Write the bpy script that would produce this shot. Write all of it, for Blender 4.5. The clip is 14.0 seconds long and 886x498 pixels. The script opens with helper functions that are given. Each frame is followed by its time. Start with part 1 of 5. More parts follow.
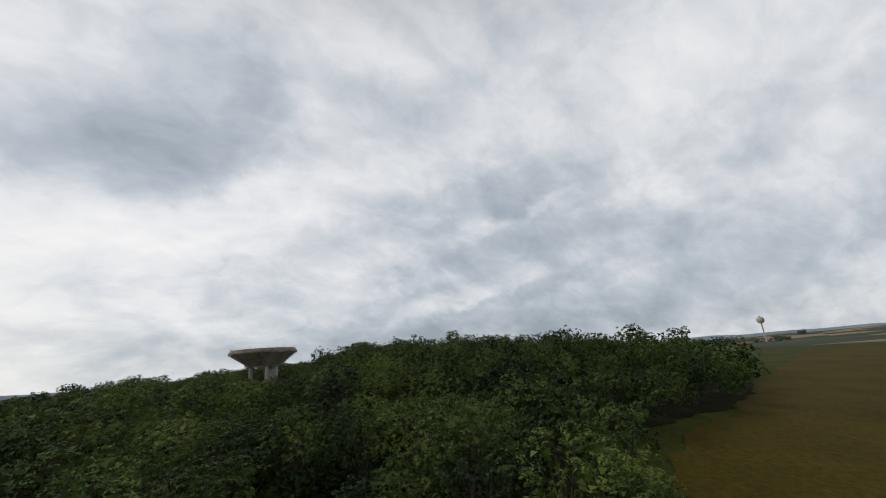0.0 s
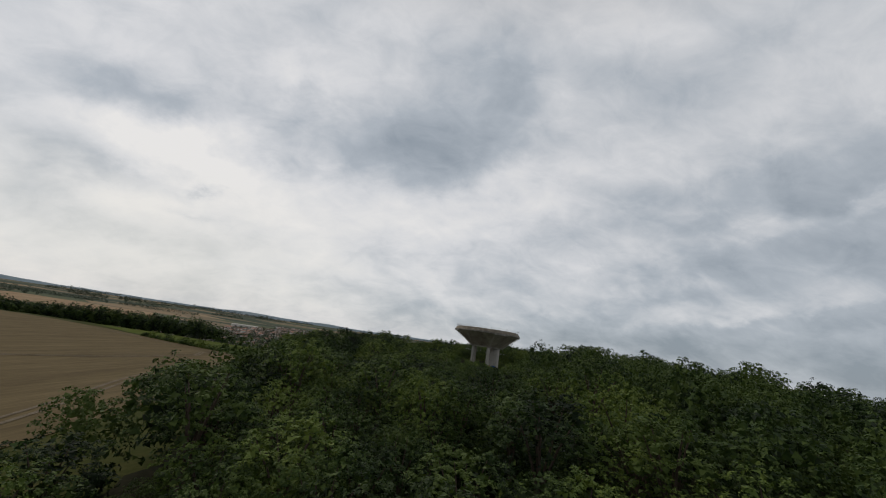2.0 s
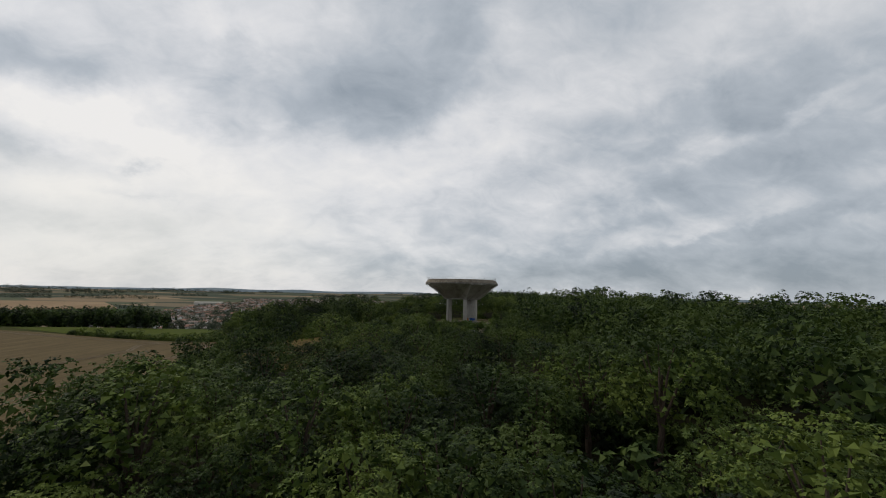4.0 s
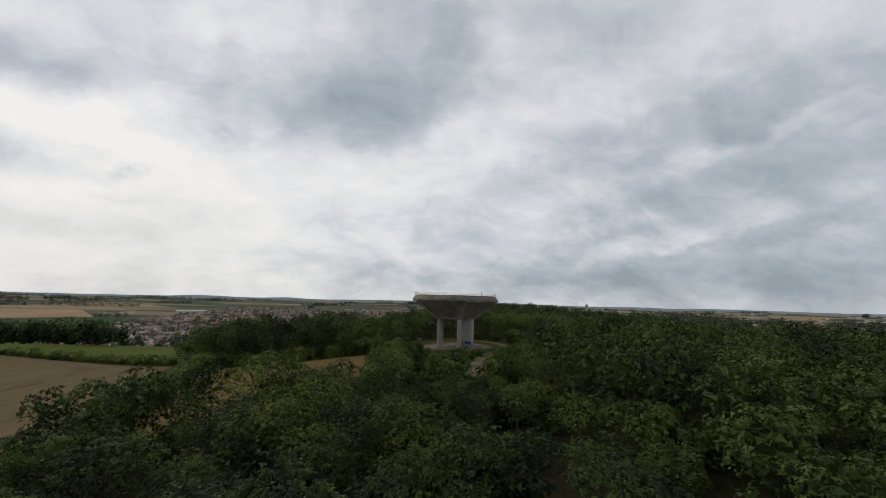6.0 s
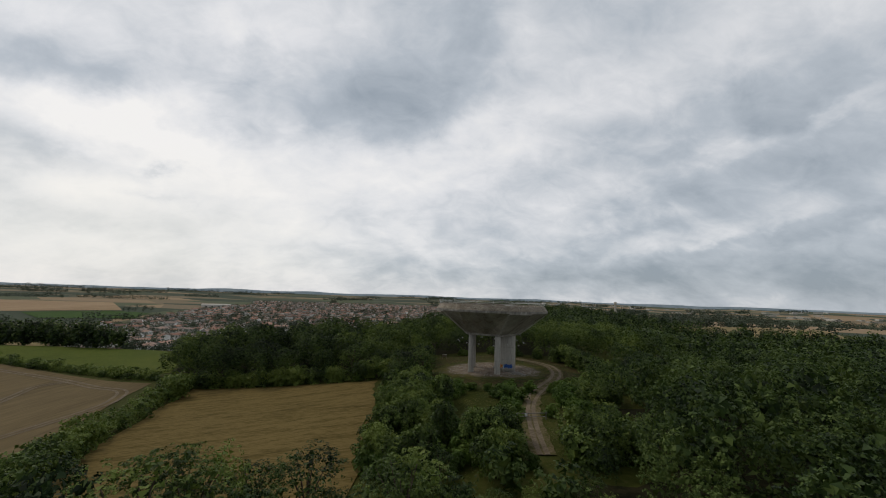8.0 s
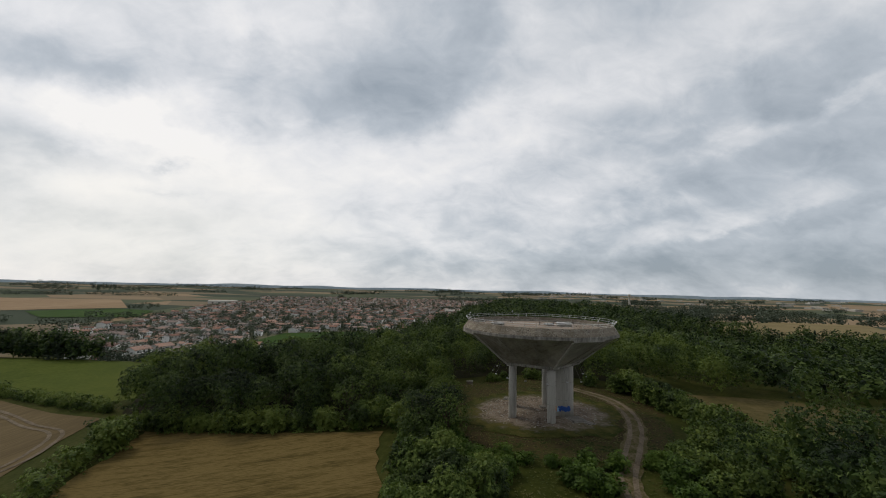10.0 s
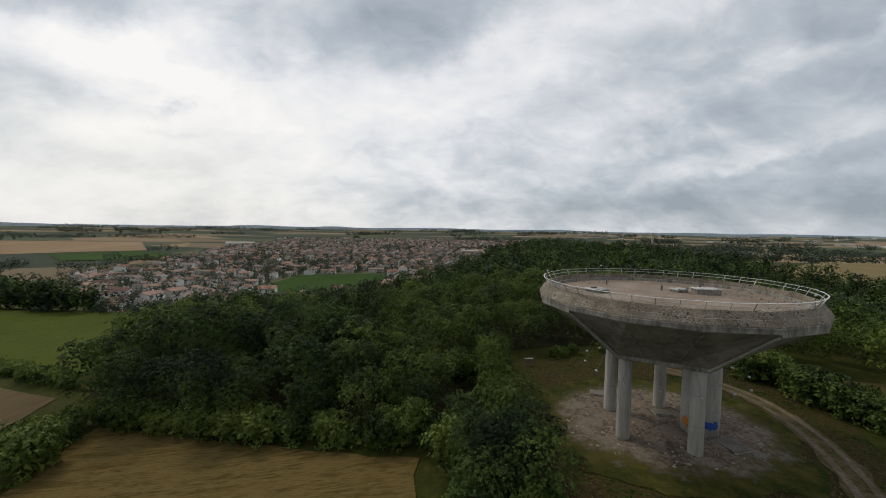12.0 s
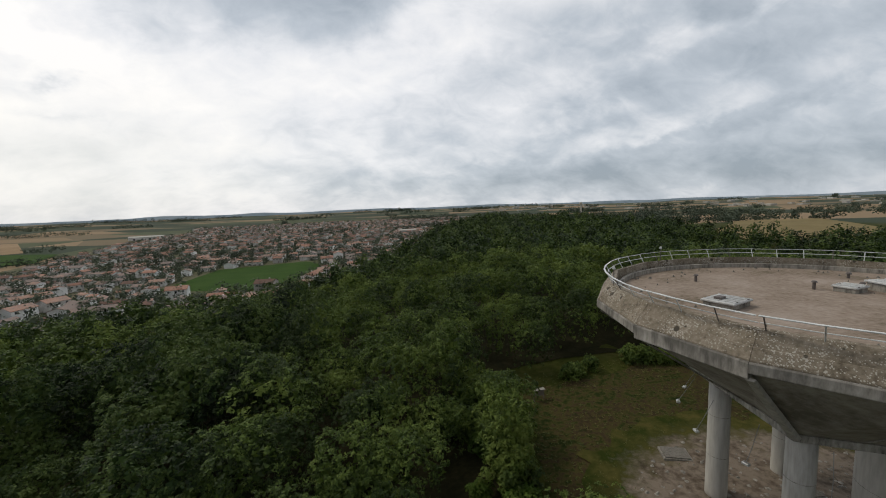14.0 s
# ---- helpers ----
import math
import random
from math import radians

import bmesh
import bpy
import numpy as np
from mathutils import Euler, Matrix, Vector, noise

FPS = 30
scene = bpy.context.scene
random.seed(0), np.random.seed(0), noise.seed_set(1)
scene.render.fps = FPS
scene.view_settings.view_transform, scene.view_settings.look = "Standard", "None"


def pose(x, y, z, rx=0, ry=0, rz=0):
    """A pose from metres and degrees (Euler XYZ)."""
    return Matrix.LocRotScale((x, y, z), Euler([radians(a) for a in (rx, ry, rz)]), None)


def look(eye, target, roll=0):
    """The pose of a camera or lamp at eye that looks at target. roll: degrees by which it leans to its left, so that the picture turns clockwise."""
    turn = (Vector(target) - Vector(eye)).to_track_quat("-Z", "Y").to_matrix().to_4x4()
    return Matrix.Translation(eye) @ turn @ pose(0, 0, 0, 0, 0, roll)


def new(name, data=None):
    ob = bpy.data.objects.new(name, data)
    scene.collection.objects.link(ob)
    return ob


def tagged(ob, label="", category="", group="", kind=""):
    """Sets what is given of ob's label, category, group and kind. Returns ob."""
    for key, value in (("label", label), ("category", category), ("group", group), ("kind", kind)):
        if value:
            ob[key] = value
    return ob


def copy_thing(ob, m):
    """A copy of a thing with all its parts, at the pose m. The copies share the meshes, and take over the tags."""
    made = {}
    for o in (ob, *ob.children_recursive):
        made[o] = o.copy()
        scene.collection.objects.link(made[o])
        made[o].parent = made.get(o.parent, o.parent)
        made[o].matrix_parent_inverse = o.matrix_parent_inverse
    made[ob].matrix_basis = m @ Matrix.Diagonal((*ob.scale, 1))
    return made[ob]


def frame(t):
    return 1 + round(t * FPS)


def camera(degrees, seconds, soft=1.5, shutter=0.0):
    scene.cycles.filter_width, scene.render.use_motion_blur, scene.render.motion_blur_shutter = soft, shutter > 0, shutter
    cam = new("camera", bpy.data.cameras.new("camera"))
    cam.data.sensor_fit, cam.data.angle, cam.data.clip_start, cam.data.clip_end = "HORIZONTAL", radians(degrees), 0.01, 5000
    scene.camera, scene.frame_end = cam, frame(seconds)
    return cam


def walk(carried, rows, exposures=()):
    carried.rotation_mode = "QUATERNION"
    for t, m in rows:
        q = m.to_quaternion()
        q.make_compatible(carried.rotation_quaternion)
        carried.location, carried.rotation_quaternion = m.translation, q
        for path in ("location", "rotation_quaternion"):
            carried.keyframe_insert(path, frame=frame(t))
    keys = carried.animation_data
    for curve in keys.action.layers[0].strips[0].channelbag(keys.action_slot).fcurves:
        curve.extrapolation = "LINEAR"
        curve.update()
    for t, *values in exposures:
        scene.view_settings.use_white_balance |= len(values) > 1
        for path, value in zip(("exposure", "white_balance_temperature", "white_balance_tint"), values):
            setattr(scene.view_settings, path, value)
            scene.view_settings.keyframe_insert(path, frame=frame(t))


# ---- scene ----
cam = camera(97.3, 14.0, soft=1.0)
PATH = [
    (0, (-25.427, -180.204, 5.397), (-24.373, -178.593, 5.94), -4.8),
    (0.5, (-22.893, -175.562, 5.851), (-22.065, -173.823, 6.389), 10.4),
    (1, (-20.715, -170.794, 6.687), (-20.191, -168.931, 7.189), 11.1),
    (1.5, (-18.533, -166.136, 6.882), (-18.362, -164.204, 7.37), 11.9),
    (2, (-18.35, -160.896, 7.817), (-18.403, -158.95, 8.277), 8.7),
    (2.5, (-18.013, -155.806, 8.228), (-18.037, -153.853, 8.662), 1.5),
    (3, (-17.566, -151.089, 8.9), (-17.474, -149.115, 9.208), -0.7),
    (5.5, (-16.026, -125.426, 12.694), (-15.852, -123.444, 12.897), 2.9),
    (6, (-15.353, -119.822, 13.434), (-15.169, -117.848, 13.7), 1.5),
    (6.5, (-15.672, -112.839, 14.295), (-15.557, -110.86, 14.563), 3.9),
    (7, (-15.351, -106.033, 15.159), (-15.249, -104.053, 15.418), 2.3),
    (7.5, (-15.39, -99.42, 16.039), (-15.322, -97.436, 16.283), 2.5),
    (8, (-15.629, -93.421, 16.926), (-15.553, -91.437, 17.163), 2.0),
    (10.3, (-19.003, -64.033, 21.082), (-18.975, -62.042, 21.261), 1.2),
    (10.5, (-19.505, -61.114, 21.274), (-19.5, -59.119, 21.418), 1.3),
    (11, (-20.66, -53.922, 21.35), (-20.713, -51.923, 21.37), 1.3),
    (11.5, (-21.807, -47.408, 21.281), (-21.857, -45.41, 21.213), 1.2),
    (12, (-23.208, -41.57, 21.198), (-23.231, -39.574, 21.087), 0.9),
    (12.5, (-24.596, -36.061, 21.186), (-24.477, -34.067, 21.085), -2.4),
    (13, (-24.678, -29.843, 20.969), (-24.589, -27.847, 20.866), 0.4),
    (13.5, (-25.236, -24.483, 21.066), (-25.132, -22.49, 20.937), 0.4),
    (14, (-25.603, -18.151, 20.613), (-25.306, -16.186, 20.39), -2.1),
]
walk(cam, [(t, look(eye, target, roll)) for t, eye, target, roll in PATH],
     [(0, 0.12), (0.5, 0.13), (1.2, -0.07), (2, -0.14), (3, -0.10), (6, 0.0), (8, 0.02), (11, 0.08), (12.5, 0.13), (14, 0.2)])

# ---- sky, sun ----
world = bpy.data.worlds.new("overcast_sky")
scene.world = world
world.use_nodes = True
WT = world.node_tree
WT.nodes.clear()


def wn(kind, *links, op=None, **values):
    """A world node; links go to its inputs in order (numbers are set as values)."""
    n = WT.nodes.new(kind)
    if op:
        n.operation = op
    for i, v in enumerate(links):
        if v is None:
            continue
        if isinstance(v, bpy.types.NodeSocket):
            WT.links.new(v, n.inputs[i])
        else:
            n.inputs[i].default_value = v
    for k, v in values.items():
        n.inputs[k].default_value = v
    return n


def wm(op, a, b=0.0, c=0.0):
    return wn("ShaderNodeMath", a, b, c, op=op).outputs[0]


SUN_AZ, SUN_EL = radians(-48), radians(48)
w_dir = wn("ShaderNodeTexCoord").outputs["Generated"]
w_sep = wn("ShaderNodeSeparateXYZ", w_dir)
w_z = wm("MAXIMUM", w_sep.outputs[2], 0.0)
w_inv = wm("DIVIDE", 1.0, wm("ADD", w_z, 0.55))
w_plane = wn("ShaderNodeCombineXYZ", wm("MULTIPLY", w_sep.outputs[0], w_inv), wm("MULTIPLY", w_sep.outputs[1], w_inv), 0.0).outputs[0]
w_turn = wn("ShaderNodeMapping", w_plane)
w_turn.inputs["Rotation"].default_value = (0, 0, radians(-38))
w_turn.inputs["Scale"].default_value = (0.85, 1.15, 1)
w_big = wn("ShaderNodeTexNoise", w_turn.outputs[0], Scale=4.2, Detail=7.0, Roughness=0.51, Distortion=0.35)
w_fine = wn("ShaderNodeTexNoise", w_turn.outputs[0], Scale=12.0, Detail=8.0, Roughness=0.62, Distortion=0.6)
w_bend = wn("ShaderNodeTexNoise", w_plane, Scale=6.0, Detail=5.0, Roughness=0.58)
w_bsep = wn("ShaderNodeSeparateColor", w_bend.outputs["Color"])
w_az = wm("ADD", wm("ARCTAN2", w_sep.outputs[0], w_sep.outputs[1]), wm("MULTIPLY", wm("SUBTRACT", w_bsep.outputs[0], 0.5), 0.34))
w_el = wm("ADD", wm("ARCSINE", w_sep.outputs[2]), wm("MULTIPLY", wm("SUBTRACT", w_bsep.outputs[1], 0.5), wm("MULTIPLY_ADD", w_z, 0.30, 0.05)))
# cloud banks: bearing, height, half width, half depth (degrees), slope, brightness
DARK = [(-12.6, 26.5, 21.1, 5.7, 0.13, -0.34), (1.6, 35.9, 23.0, 5.1, 0.03, -0.22), (-45.5, 21.4, 7.8, 2.9, 0.02, -0.34), (-45.8, 13.5, 3.6, 1.2, -0.05, -0.2),
        (-43.4, 6.5, 6.0, 1.2, -0.05, -0.24), (33.1, 12.8, 7.6, 3.2, 0.19, -0.28), (45.3, 8.6, 9.8, 1.2, 0.24, -0.3), (45.1, 21.7, 11.7, 4.6, 0.09, -0.26),
        (40, 3.4, 30, 3.2, 0.0, -0.36), (14.3, 3.7, 17.4, 2.0, 0.02, -0.2), (-35.5, 13.2, 2.4, 0.6, 0.21, -0.34), (-34.7, 10.9, 3.2, 0.5, 0.18, -0.22),
        (51.5, 15.4, 5.6, 3.2, 0.18, -0.18), (72, 8, 14, 5, 0.1, -0.24), (50, 12, 22, 13, 0, -0.17)]
LIGHT = [(-41.1, 17.9, 9.2, 2.8, -0.12, 0.42), (-31.7, 15.9, 8.6, 4.7, -0.23, 0.34), (-42.0, 10.0, 8.0, 1.5, 0.01, 0.34), (-16.4, 13.2, 14.4, 6.2, 0.11, 0.2),
         (6.5, 22.5, 11.9, 3.8, 0.27, 0.26), (38.9, 17.8, 5.0, 1.5, 0.17, 0.24), (27.1, 10.3, 8.4, 1.4, 0.17, 0.22), (35.4, 7.8, 15.4, 1.1, 0.09, 0.17),
         (48.7, 20.1, 4.8, 0.9, 0.23, 0.24), (-29.6, 30.8, 5.2, 2.6, 0.3, 0.2), (13.9, 35.6, 8.6, 2.8, -0.07, 0.14), (-40.3, 3.4, 18, 4.0, 0.08, 0.12), (62, 20, 12, 2, 0.2, 0.2), (-32, 27, 26, 14, 0, 0.10)]
w_sum = wm("ADD", 0.57, wm("MULTIPLY", wm("SUBTRACT", w_big.outputs[0], 0.5), 1.0))
w_sum = wm("ADD", w_sum, wm("MULTIPLY", wm("SUBTRACT", w_fine.outputs[0], 0.5), 0.42))
for b_az, b_el, b_w, b_h, b_slope, b_amp in DARK + LIGHT:
    da = wm("SUBTRACT", w_az, radians(b_az))
    gx = wm("DIVIDE", da, radians(b_w))
    gy = wm("DIVIDE", wm("SUBTRACT", wm("SUBTRACT", w_el, radians(b_el)), wm("MULTIPLY", da, b_slope)), radians(b_h))
    gq = wm("ADD", wm("MULTIPLY", gx, gx), wm("MULTIPLY", gy, gy))
    w_sum = wm("MULTIPLY_ADD", wm("EXPONENT", wm("MULTIPLY", gq, -1.0)), b_amp, w_sum)
w_ramp = wn("ShaderNodeValToRGB", w_sum)
for at, col in ((0.0, (0.290, 0.336, 0.385, 1)), (0.35, (0.468, 0.510, 0.558, 1)), (0.7, (0.750, 0.757, 0.776, 1)), (1.0, (0.915, 0.895, 0.875, 1))):
    e = w_ramp.color_ramp.elements[0] if at == 0.0 else w_ramp.color_ramp.elements.new(at) if at < 1 else w_ramp.color_ramp.elements[-1]
    e.position, e.color = at, col
# warmer light low down on the sun's side
w_wx = wm("DIVIDE", wm("ADD", w_az, radians(38)), radians(24))
w_wy = wm("DIVIDE", wm("SUBTRACT", w_el, radians(7)), radians(8))
w_warm = wm("MULTIPLY", wm("EXPONENT", wm("MULTIPLY", wm("ADD", wm("MULTIPLY", w_wx, w_wx), wm("MULTIPLY", w_wy, w_wy)), -1.0)), 0.5)
w_tint = wn("ShaderNodeMix")
w_tint.data_type = "RGBA"
w_tint.inputs[7].default_value = (0.90, 0.865, 0.79, 1)
WT.links.new(w_warm, w_tint.inputs[0]), WT.links.new(w_ramp.outputs[0], w_tint.inputs[6])
# sky out of view, behind and overhead, dimmed to cut light on the ground
w_back = wn("ShaderNodeMapRange", w_sep.outputs[1])
for k, v in (("From Min", -0.1), ("From Max", -0.8), ("To Min", 1.0), ("To Max", 0.42)):
    w_back.inputs[k].default_value = v
w_over = wn("ShaderNodeMapRange", w_sep.outputs[2])
for k, v in (("From Min", 0.66), ("From Max", 0.95), ("To Min", 1.0), ("To Max", 0.5)):
    w_over.inputs[k].default_value = v
w_sky = wn("ShaderNodeTexSky")
w_sky.sky_type, w_sky.sun_disc, w_sky.sun_elevation, w_sky.sun_rotation = "NISHITA", False, SUN_EL, SUN_AZ
w_air = wn("ShaderNodeBackground", w_sky.outputs[0], 0.08)
w_cloud = wn("ShaderNodeBackground", w_tint.outputs[2], wm("MULTIPLY", w_back.outputs[0], w_over.outputs[0]))
w_mix = wn("ShaderNodeMixShader", 0.92, w_air.outputs[0], w_cloud.outputs[0])
WT.links.new(w_mix.outputs[0], wn("ShaderNodeOutputWorld").inputs[0])

sun_data = bpy.data.lights.new("sun", "SUN")
sun_data.energy, sun_data.angle, sun_data.color = 1.0, radians(12), (1.0, 0.89, 0.72)
sun = new("sun", sun_data)
sun.matrix_world = look((math.sin(SUN_AZ) * 300, math.cos(SUN_AZ) * 300, 330), (0, 0, 0))

# ---- materials ----
def material(name, stops, scale=1.0, rough=0.85, fine=8.0, bump=0.3, vary=0.0, metal=0.0, spread=(1, 1, 1), mixing=0.5, grit=0.05, island=0.0):
    """Two-scale noise through colour stops; vary shifts the brightness of each object."""
    m = bpy.data.materials.new(name)
    m.use_nodes = True
    nt = m.node_tree
    bsdf = nt.nodes["Principled BSDF"]
    geo = nt.nodes.new("ShaderNodeNewGeometry")
    mp = nt.nodes.new("ShaderNodeMapping")
    mp.inputs["Scale"].default_value = spread
    nt.links.new(geo.outputs["Position"], mp.inputs[0])
    a, b = nt.nodes.new("ShaderNodeTexNoise"), nt.nodes.new("ShaderNodeTexNoise")
    for n, s, d in ((a, scale, 5), (b, scale * fine, 6)):
        n.inputs["Scale"].default_value, n.inputs["Detail"].default_value, n.inputs["Roughness"].default_value = s, d, 0.6
        nt.links.new(mp.outputs[0], n.inputs[0])
    mx = nt.nodes.new("ShaderNodeMix")
    mx.inputs[0].default_value = mixing
    nt.links.new(a.outputs[0], mx.inputs[2]), nt.links.new(b.outputs[0], mx.inputs[3])
    last = mx.outputs[0]
    if vary:
        info, ad = nt.nodes.new("ShaderNodeObjectInfo"), nt.nodes.new("ShaderNodeMath")
        ad.operation = "MULTIPLY_ADD"
        sh = nt.nodes.new("ShaderNodeMath")
        sh.operation = "SUBTRACT"
        nt.links.new(info.outputs["Random"], sh.inputs[0])
        sh.inputs[1].default_value = 0.5
        nt.links.new(sh.outputs[0], ad.inputs[0])
        ad.inputs[1].default_value = vary
        nt.links.new(last, ad.inputs[2])
        last = ad.outputs[0]
    if island:
        each = nt.nodes.new("ShaderNodeMath")
        each.operation = "MULTIPLY_ADD"
        nt.links.new(geo.outputs["Random Per Island"], each.inputs[0])
        each.inputs[1].default_value = island
        low = nt.nodes.new("ShaderNodeMath")
        low.operation = "SUBTRACT"
        nt.links.new(last, low.inputs[0])
        low.inputs[1].default_value = island / 2
        nt.links.new(low.outputs[0], each.inputs[2])
        last = each.outputs[0]
    ramp = nt.nodes.new("ShaderNodeValToRGB")
    els = ramp.color_ramp.elements
    lo, hi = 0.36, 0.64
    for i, c in enumerate(stops):
        p = lo + (hi - lo) * i / (len(stops) - 1)
        e = els[0] if i == 0 else els[-1] if i == len(stops) - 1 else els.new(p)
        e.color = (*c, 1)
    els[0].position, els[-1].position = lo, hi
    nt.links.new(last, ramp.inputs[0])
    nt.links.new(ramp.outputs[0], bsdf.inputs["Base Color"])
    bsdf.inputs["Roughness"].default_value, bsdf.inputs["Metallic"].default_value = rough, metal
    bsdf.inputs["Specular IOR Level"].default_value = 0.06 if rough >= 0.95 else 0.2 if rough >= 0.88 else 0.5
    if bump:
        bp = nt.nodes.new("ShaderNodeBump")
        bp.inputs["Strength"].default_value, bp.inputs["Distance"].default_value = bump, grit
        nt.links.new(b.outputs[0], bp.inputs["Height"])
        nt.links.new(bp.outputs[0], bsdf.inputs["Normal"])
    return m


def leafy(name, stops, patch=0.17):
    """Foliage: colour by tree-sized patches and leaf by leaf, with light coming through."""
    m = bpy.data.materials.new(name)
    m.use_nodes = True
    nt = m.node_tree
    nt.nodes.clear()
    geo = nt.nodes.new("ShaderNodeNewGeometry")
    n1 = nt.nodes.new("ShaderNodeTexNoise")
    n1.inputs["Scale"].default_value, n1.inputs["Detail"].default_value = patch, 3
    nt.links.new(geo.outputs["Position"], n1.inputs[0])
    n2 = nt.nodes.new("ShaderNodeTexNoise")
    n2.inputs["Scale"].default_value, n2.inputs["Detail"].default_value = 2.2, 3
    nt.links.new(geo.outputs["Position"], n2.inputs[0])
    info = nt.nodes.new("ShaderNodeObjectInfo")

    def math_(op, a, b, c=0.0):
        n = nt.nodes.new("ShaderNodeMath")
        n.operation = op
        for i, v in enumerate((a, b, c)):
            if isinstance(v, bpy.types.NodeSocket):
                nt.links.new(v, n.inputs[i])
            else:
                n.inputs[i].default_value = v
        return n.outputs[0]
    f = math_("MULTIPLY_ADD", n1.outputs[0], 1.35, math_("MULTIPLY_ADD", n2.outputs[0], 0.3, -0.32))
    f = math_("MULTIPLY_ADD", math_("SUBTRACT", geo.outputs["Random Per Island"], 0.5), 0.22, f)
    f = math_("MULTIPLY_ADD", math_("SUBTRACT", info.outputs["Random"], 0.5), 0.10, f)
    ramp = nt.nodes.new("ShaderNodeValToRGB")
    els = ramp.color_ramp.elements
    for i, c in enumerate(stops):
        p = 0.33 + 0.34 * i / (len(stops) - 1)
        e = els[0] if i == 0 else els[-1] if i == len(stops) - 1 else els.new(p)
        e.color = (*c, 1)
    els[0].position, els[-1].position = 0.33, 0.67
    nt.links.new(f, ramp.inputs[0])
    d, tr = nt.nodes.new("ShaderNodeBsdfPrincipled"), nt.nodes.new("ShaderNodeBsdfTranslucent")
    d.inputs["Roughness"].default_value = 0.7
    d.inputs["Specular IOR Level"].default_value = 0.25
    nt.links.new(ramp.outputs[0], d.inputs["Base Color"]), nt.links.new(ramp.outputs[0], tr.inputs["Color"])
    mix = nt.nodes.new("ShaderNodeMixShader")
    mix.inputs[0].default_value = 0.16
    out = nt.nodes.new("ShaderNodeOutputMaterial")
    nt.links.new(d.outputs[0], mix.inputs[1]), nt.links.new(tr.outputs[0], mix.inputs[2]), nt.links.new(mix.outputs[0], out.inputs[0])
    return m


LEAF = leafy("oak_leaves", [(0.010, 0.021, 0.007), (0.022, 0.045, 0.010), (0.047, 0.081, 0.016), (0.084, 0.124, 0.026)])
# a brighter, yellower green than LEAF
BRIGHT_LEAF = leafy("bright_green_leaves", [(0.026, 0.046, 0.011), (0.055, 0.090, 0.016), (0.094, 0.142, 0.025), (0.142, 0.190, 0.036)])
# distance haze mixed into this leaf colour: paler and bluer than LEAF
HAZED_LEAF = leafy("hazed_leaves", [(0.044, 0.060, 0.040), (0.068, 0.090, 0.058), (0.096, 0.120, 0.078)], 0.03)
SHRUB_LEAF = leafy("shrub_leaves", [(0.04, 0.075, 0.010), (0.065, 0.12, 0.014), (0.10, 0.155, 0.022)], 0.3)
TUFT = leafy("grass_blades", [(0.05, 0.07, 0.012), (0.085, 0.095, 0.02), (0.13, 0.12, 0.038)], 0.25)
BARK = material("bark", [(0.06, 0.045, 0.035), (0.13, 0.10, 0.08)], 2.0, 0.95, spread=(1, 1, 0.2))
STUBBLE = material("stubble", [(0.088, 0.066, 0.034), (0.122, 0.092, 0.047), (0.156, 0.117, 0.062)], 0.22, 0.95, 7, 0.4, spread=(1.2, 0.12, 1), mixing=0.5)
MOWN = material("mown_hay", [(0.060, 0.046, 0.015), (0.094, 0.070, 0.022), (0.152, 0.111, 0.042), (0.106, 0.080, 0.026)], 0.55, 0.95, 6, 0.5, spread=(0.12, 1.2, 1), mixing=0.55)
MEADOW = material("meadow", [(0.046, 0.066, 0.009), (0.066, 0.088, 0.012), (0.088, 0.106, 0.018)], 0.05, 0.95, 18, 0.3)
# far straw tone, raised to include the haze in front of it
TAN = material("ripe_stubble", [(0.23, 0.158, 0.092), (0.28, 0.197, 0.118), (0.32, 0.232, 0.142)], 0.01, 0.95, 14, 0.2, spread=(1, 0.3, 1))
RAIL = material("bright_rail", [(0.42, 0.44, 0.43), (0.58, 0.60, 0.59), (0.72, 0.73, 0.72)], 1.2, 0.4, 6, 0.0)
GREENCROP = material("green_crop", [(0.022, 0.055, 0.009), (0.034, 0.074, 0.012), (0.045, 0.085, 0.016)], 0.05, 0.95, 18, 0.3)
WHEAT = material("ripe_wheat", [(0.04, 0.032, 0.005), (0.06, 0.047, 0.008), (0.08, 0.062, 0.013)], 0.06, 0.95, 25, 0.4)
DIRT = material("track_dirt", [(0.095, 0.076, 0.052), (0.155, 0.126, 0.09), (0.215, 0.178, 0.132)], 0.5, 0.95, 8, 0.5)
VERGE = material("worn_verge", [(0.04, 0.045, 0.012), (0.075, 0.07, 0.025), (0.125, 0.10, 0.058), (0.16, 0.13, 0.085)], 0.6, 0.95, 6, 0.5)
DRY = material("dry_grass", [(0.013, 0.022, 0.005), (0.026, 0.036, 0.008), (0.060, 0.052, 0.018), (0.046, 0.031, 0.018), (0.020, 0.030, 0.007)], 0.24, 0.95, 8, 0.6, mixing=0.5)
# town ground, lightened in colour to carry the haze
GARDEN = material("gardens", [(0.045, 0.062, 0.026), (0.080, 0.092, 0.042), (0.16, 0.145, 0.105), (0.08, 0.09, 0.05)], 0.05, 0.95, 10, 0.2)
# leaf litter, its near-black tone painting the shade between the crowns
SHADED_LITTER = material("shaded_leaf_litter", [(0.010, 0.011, 0.005), (0.018, 0.018, 0.008), (0.030, 0.026, 0.013)], 0.4, 0.95, 6, 0.5)
FALLOW = material("fallow_grass", [(0.045, 0.045, 0.015), (0.090, 0.075, 0.028), (0.125, 0.100, 0.046)], 0.12, 0.95, 9, 0.5)
# crop tones paled with the same painted haze
CROP = material("far_crops", [(0.15, 0.122, 0.056), (0.20, 0.160, 0.076), (0.24, 0.19, 0.096)], 0.02, 0.95, 20, 0.2)
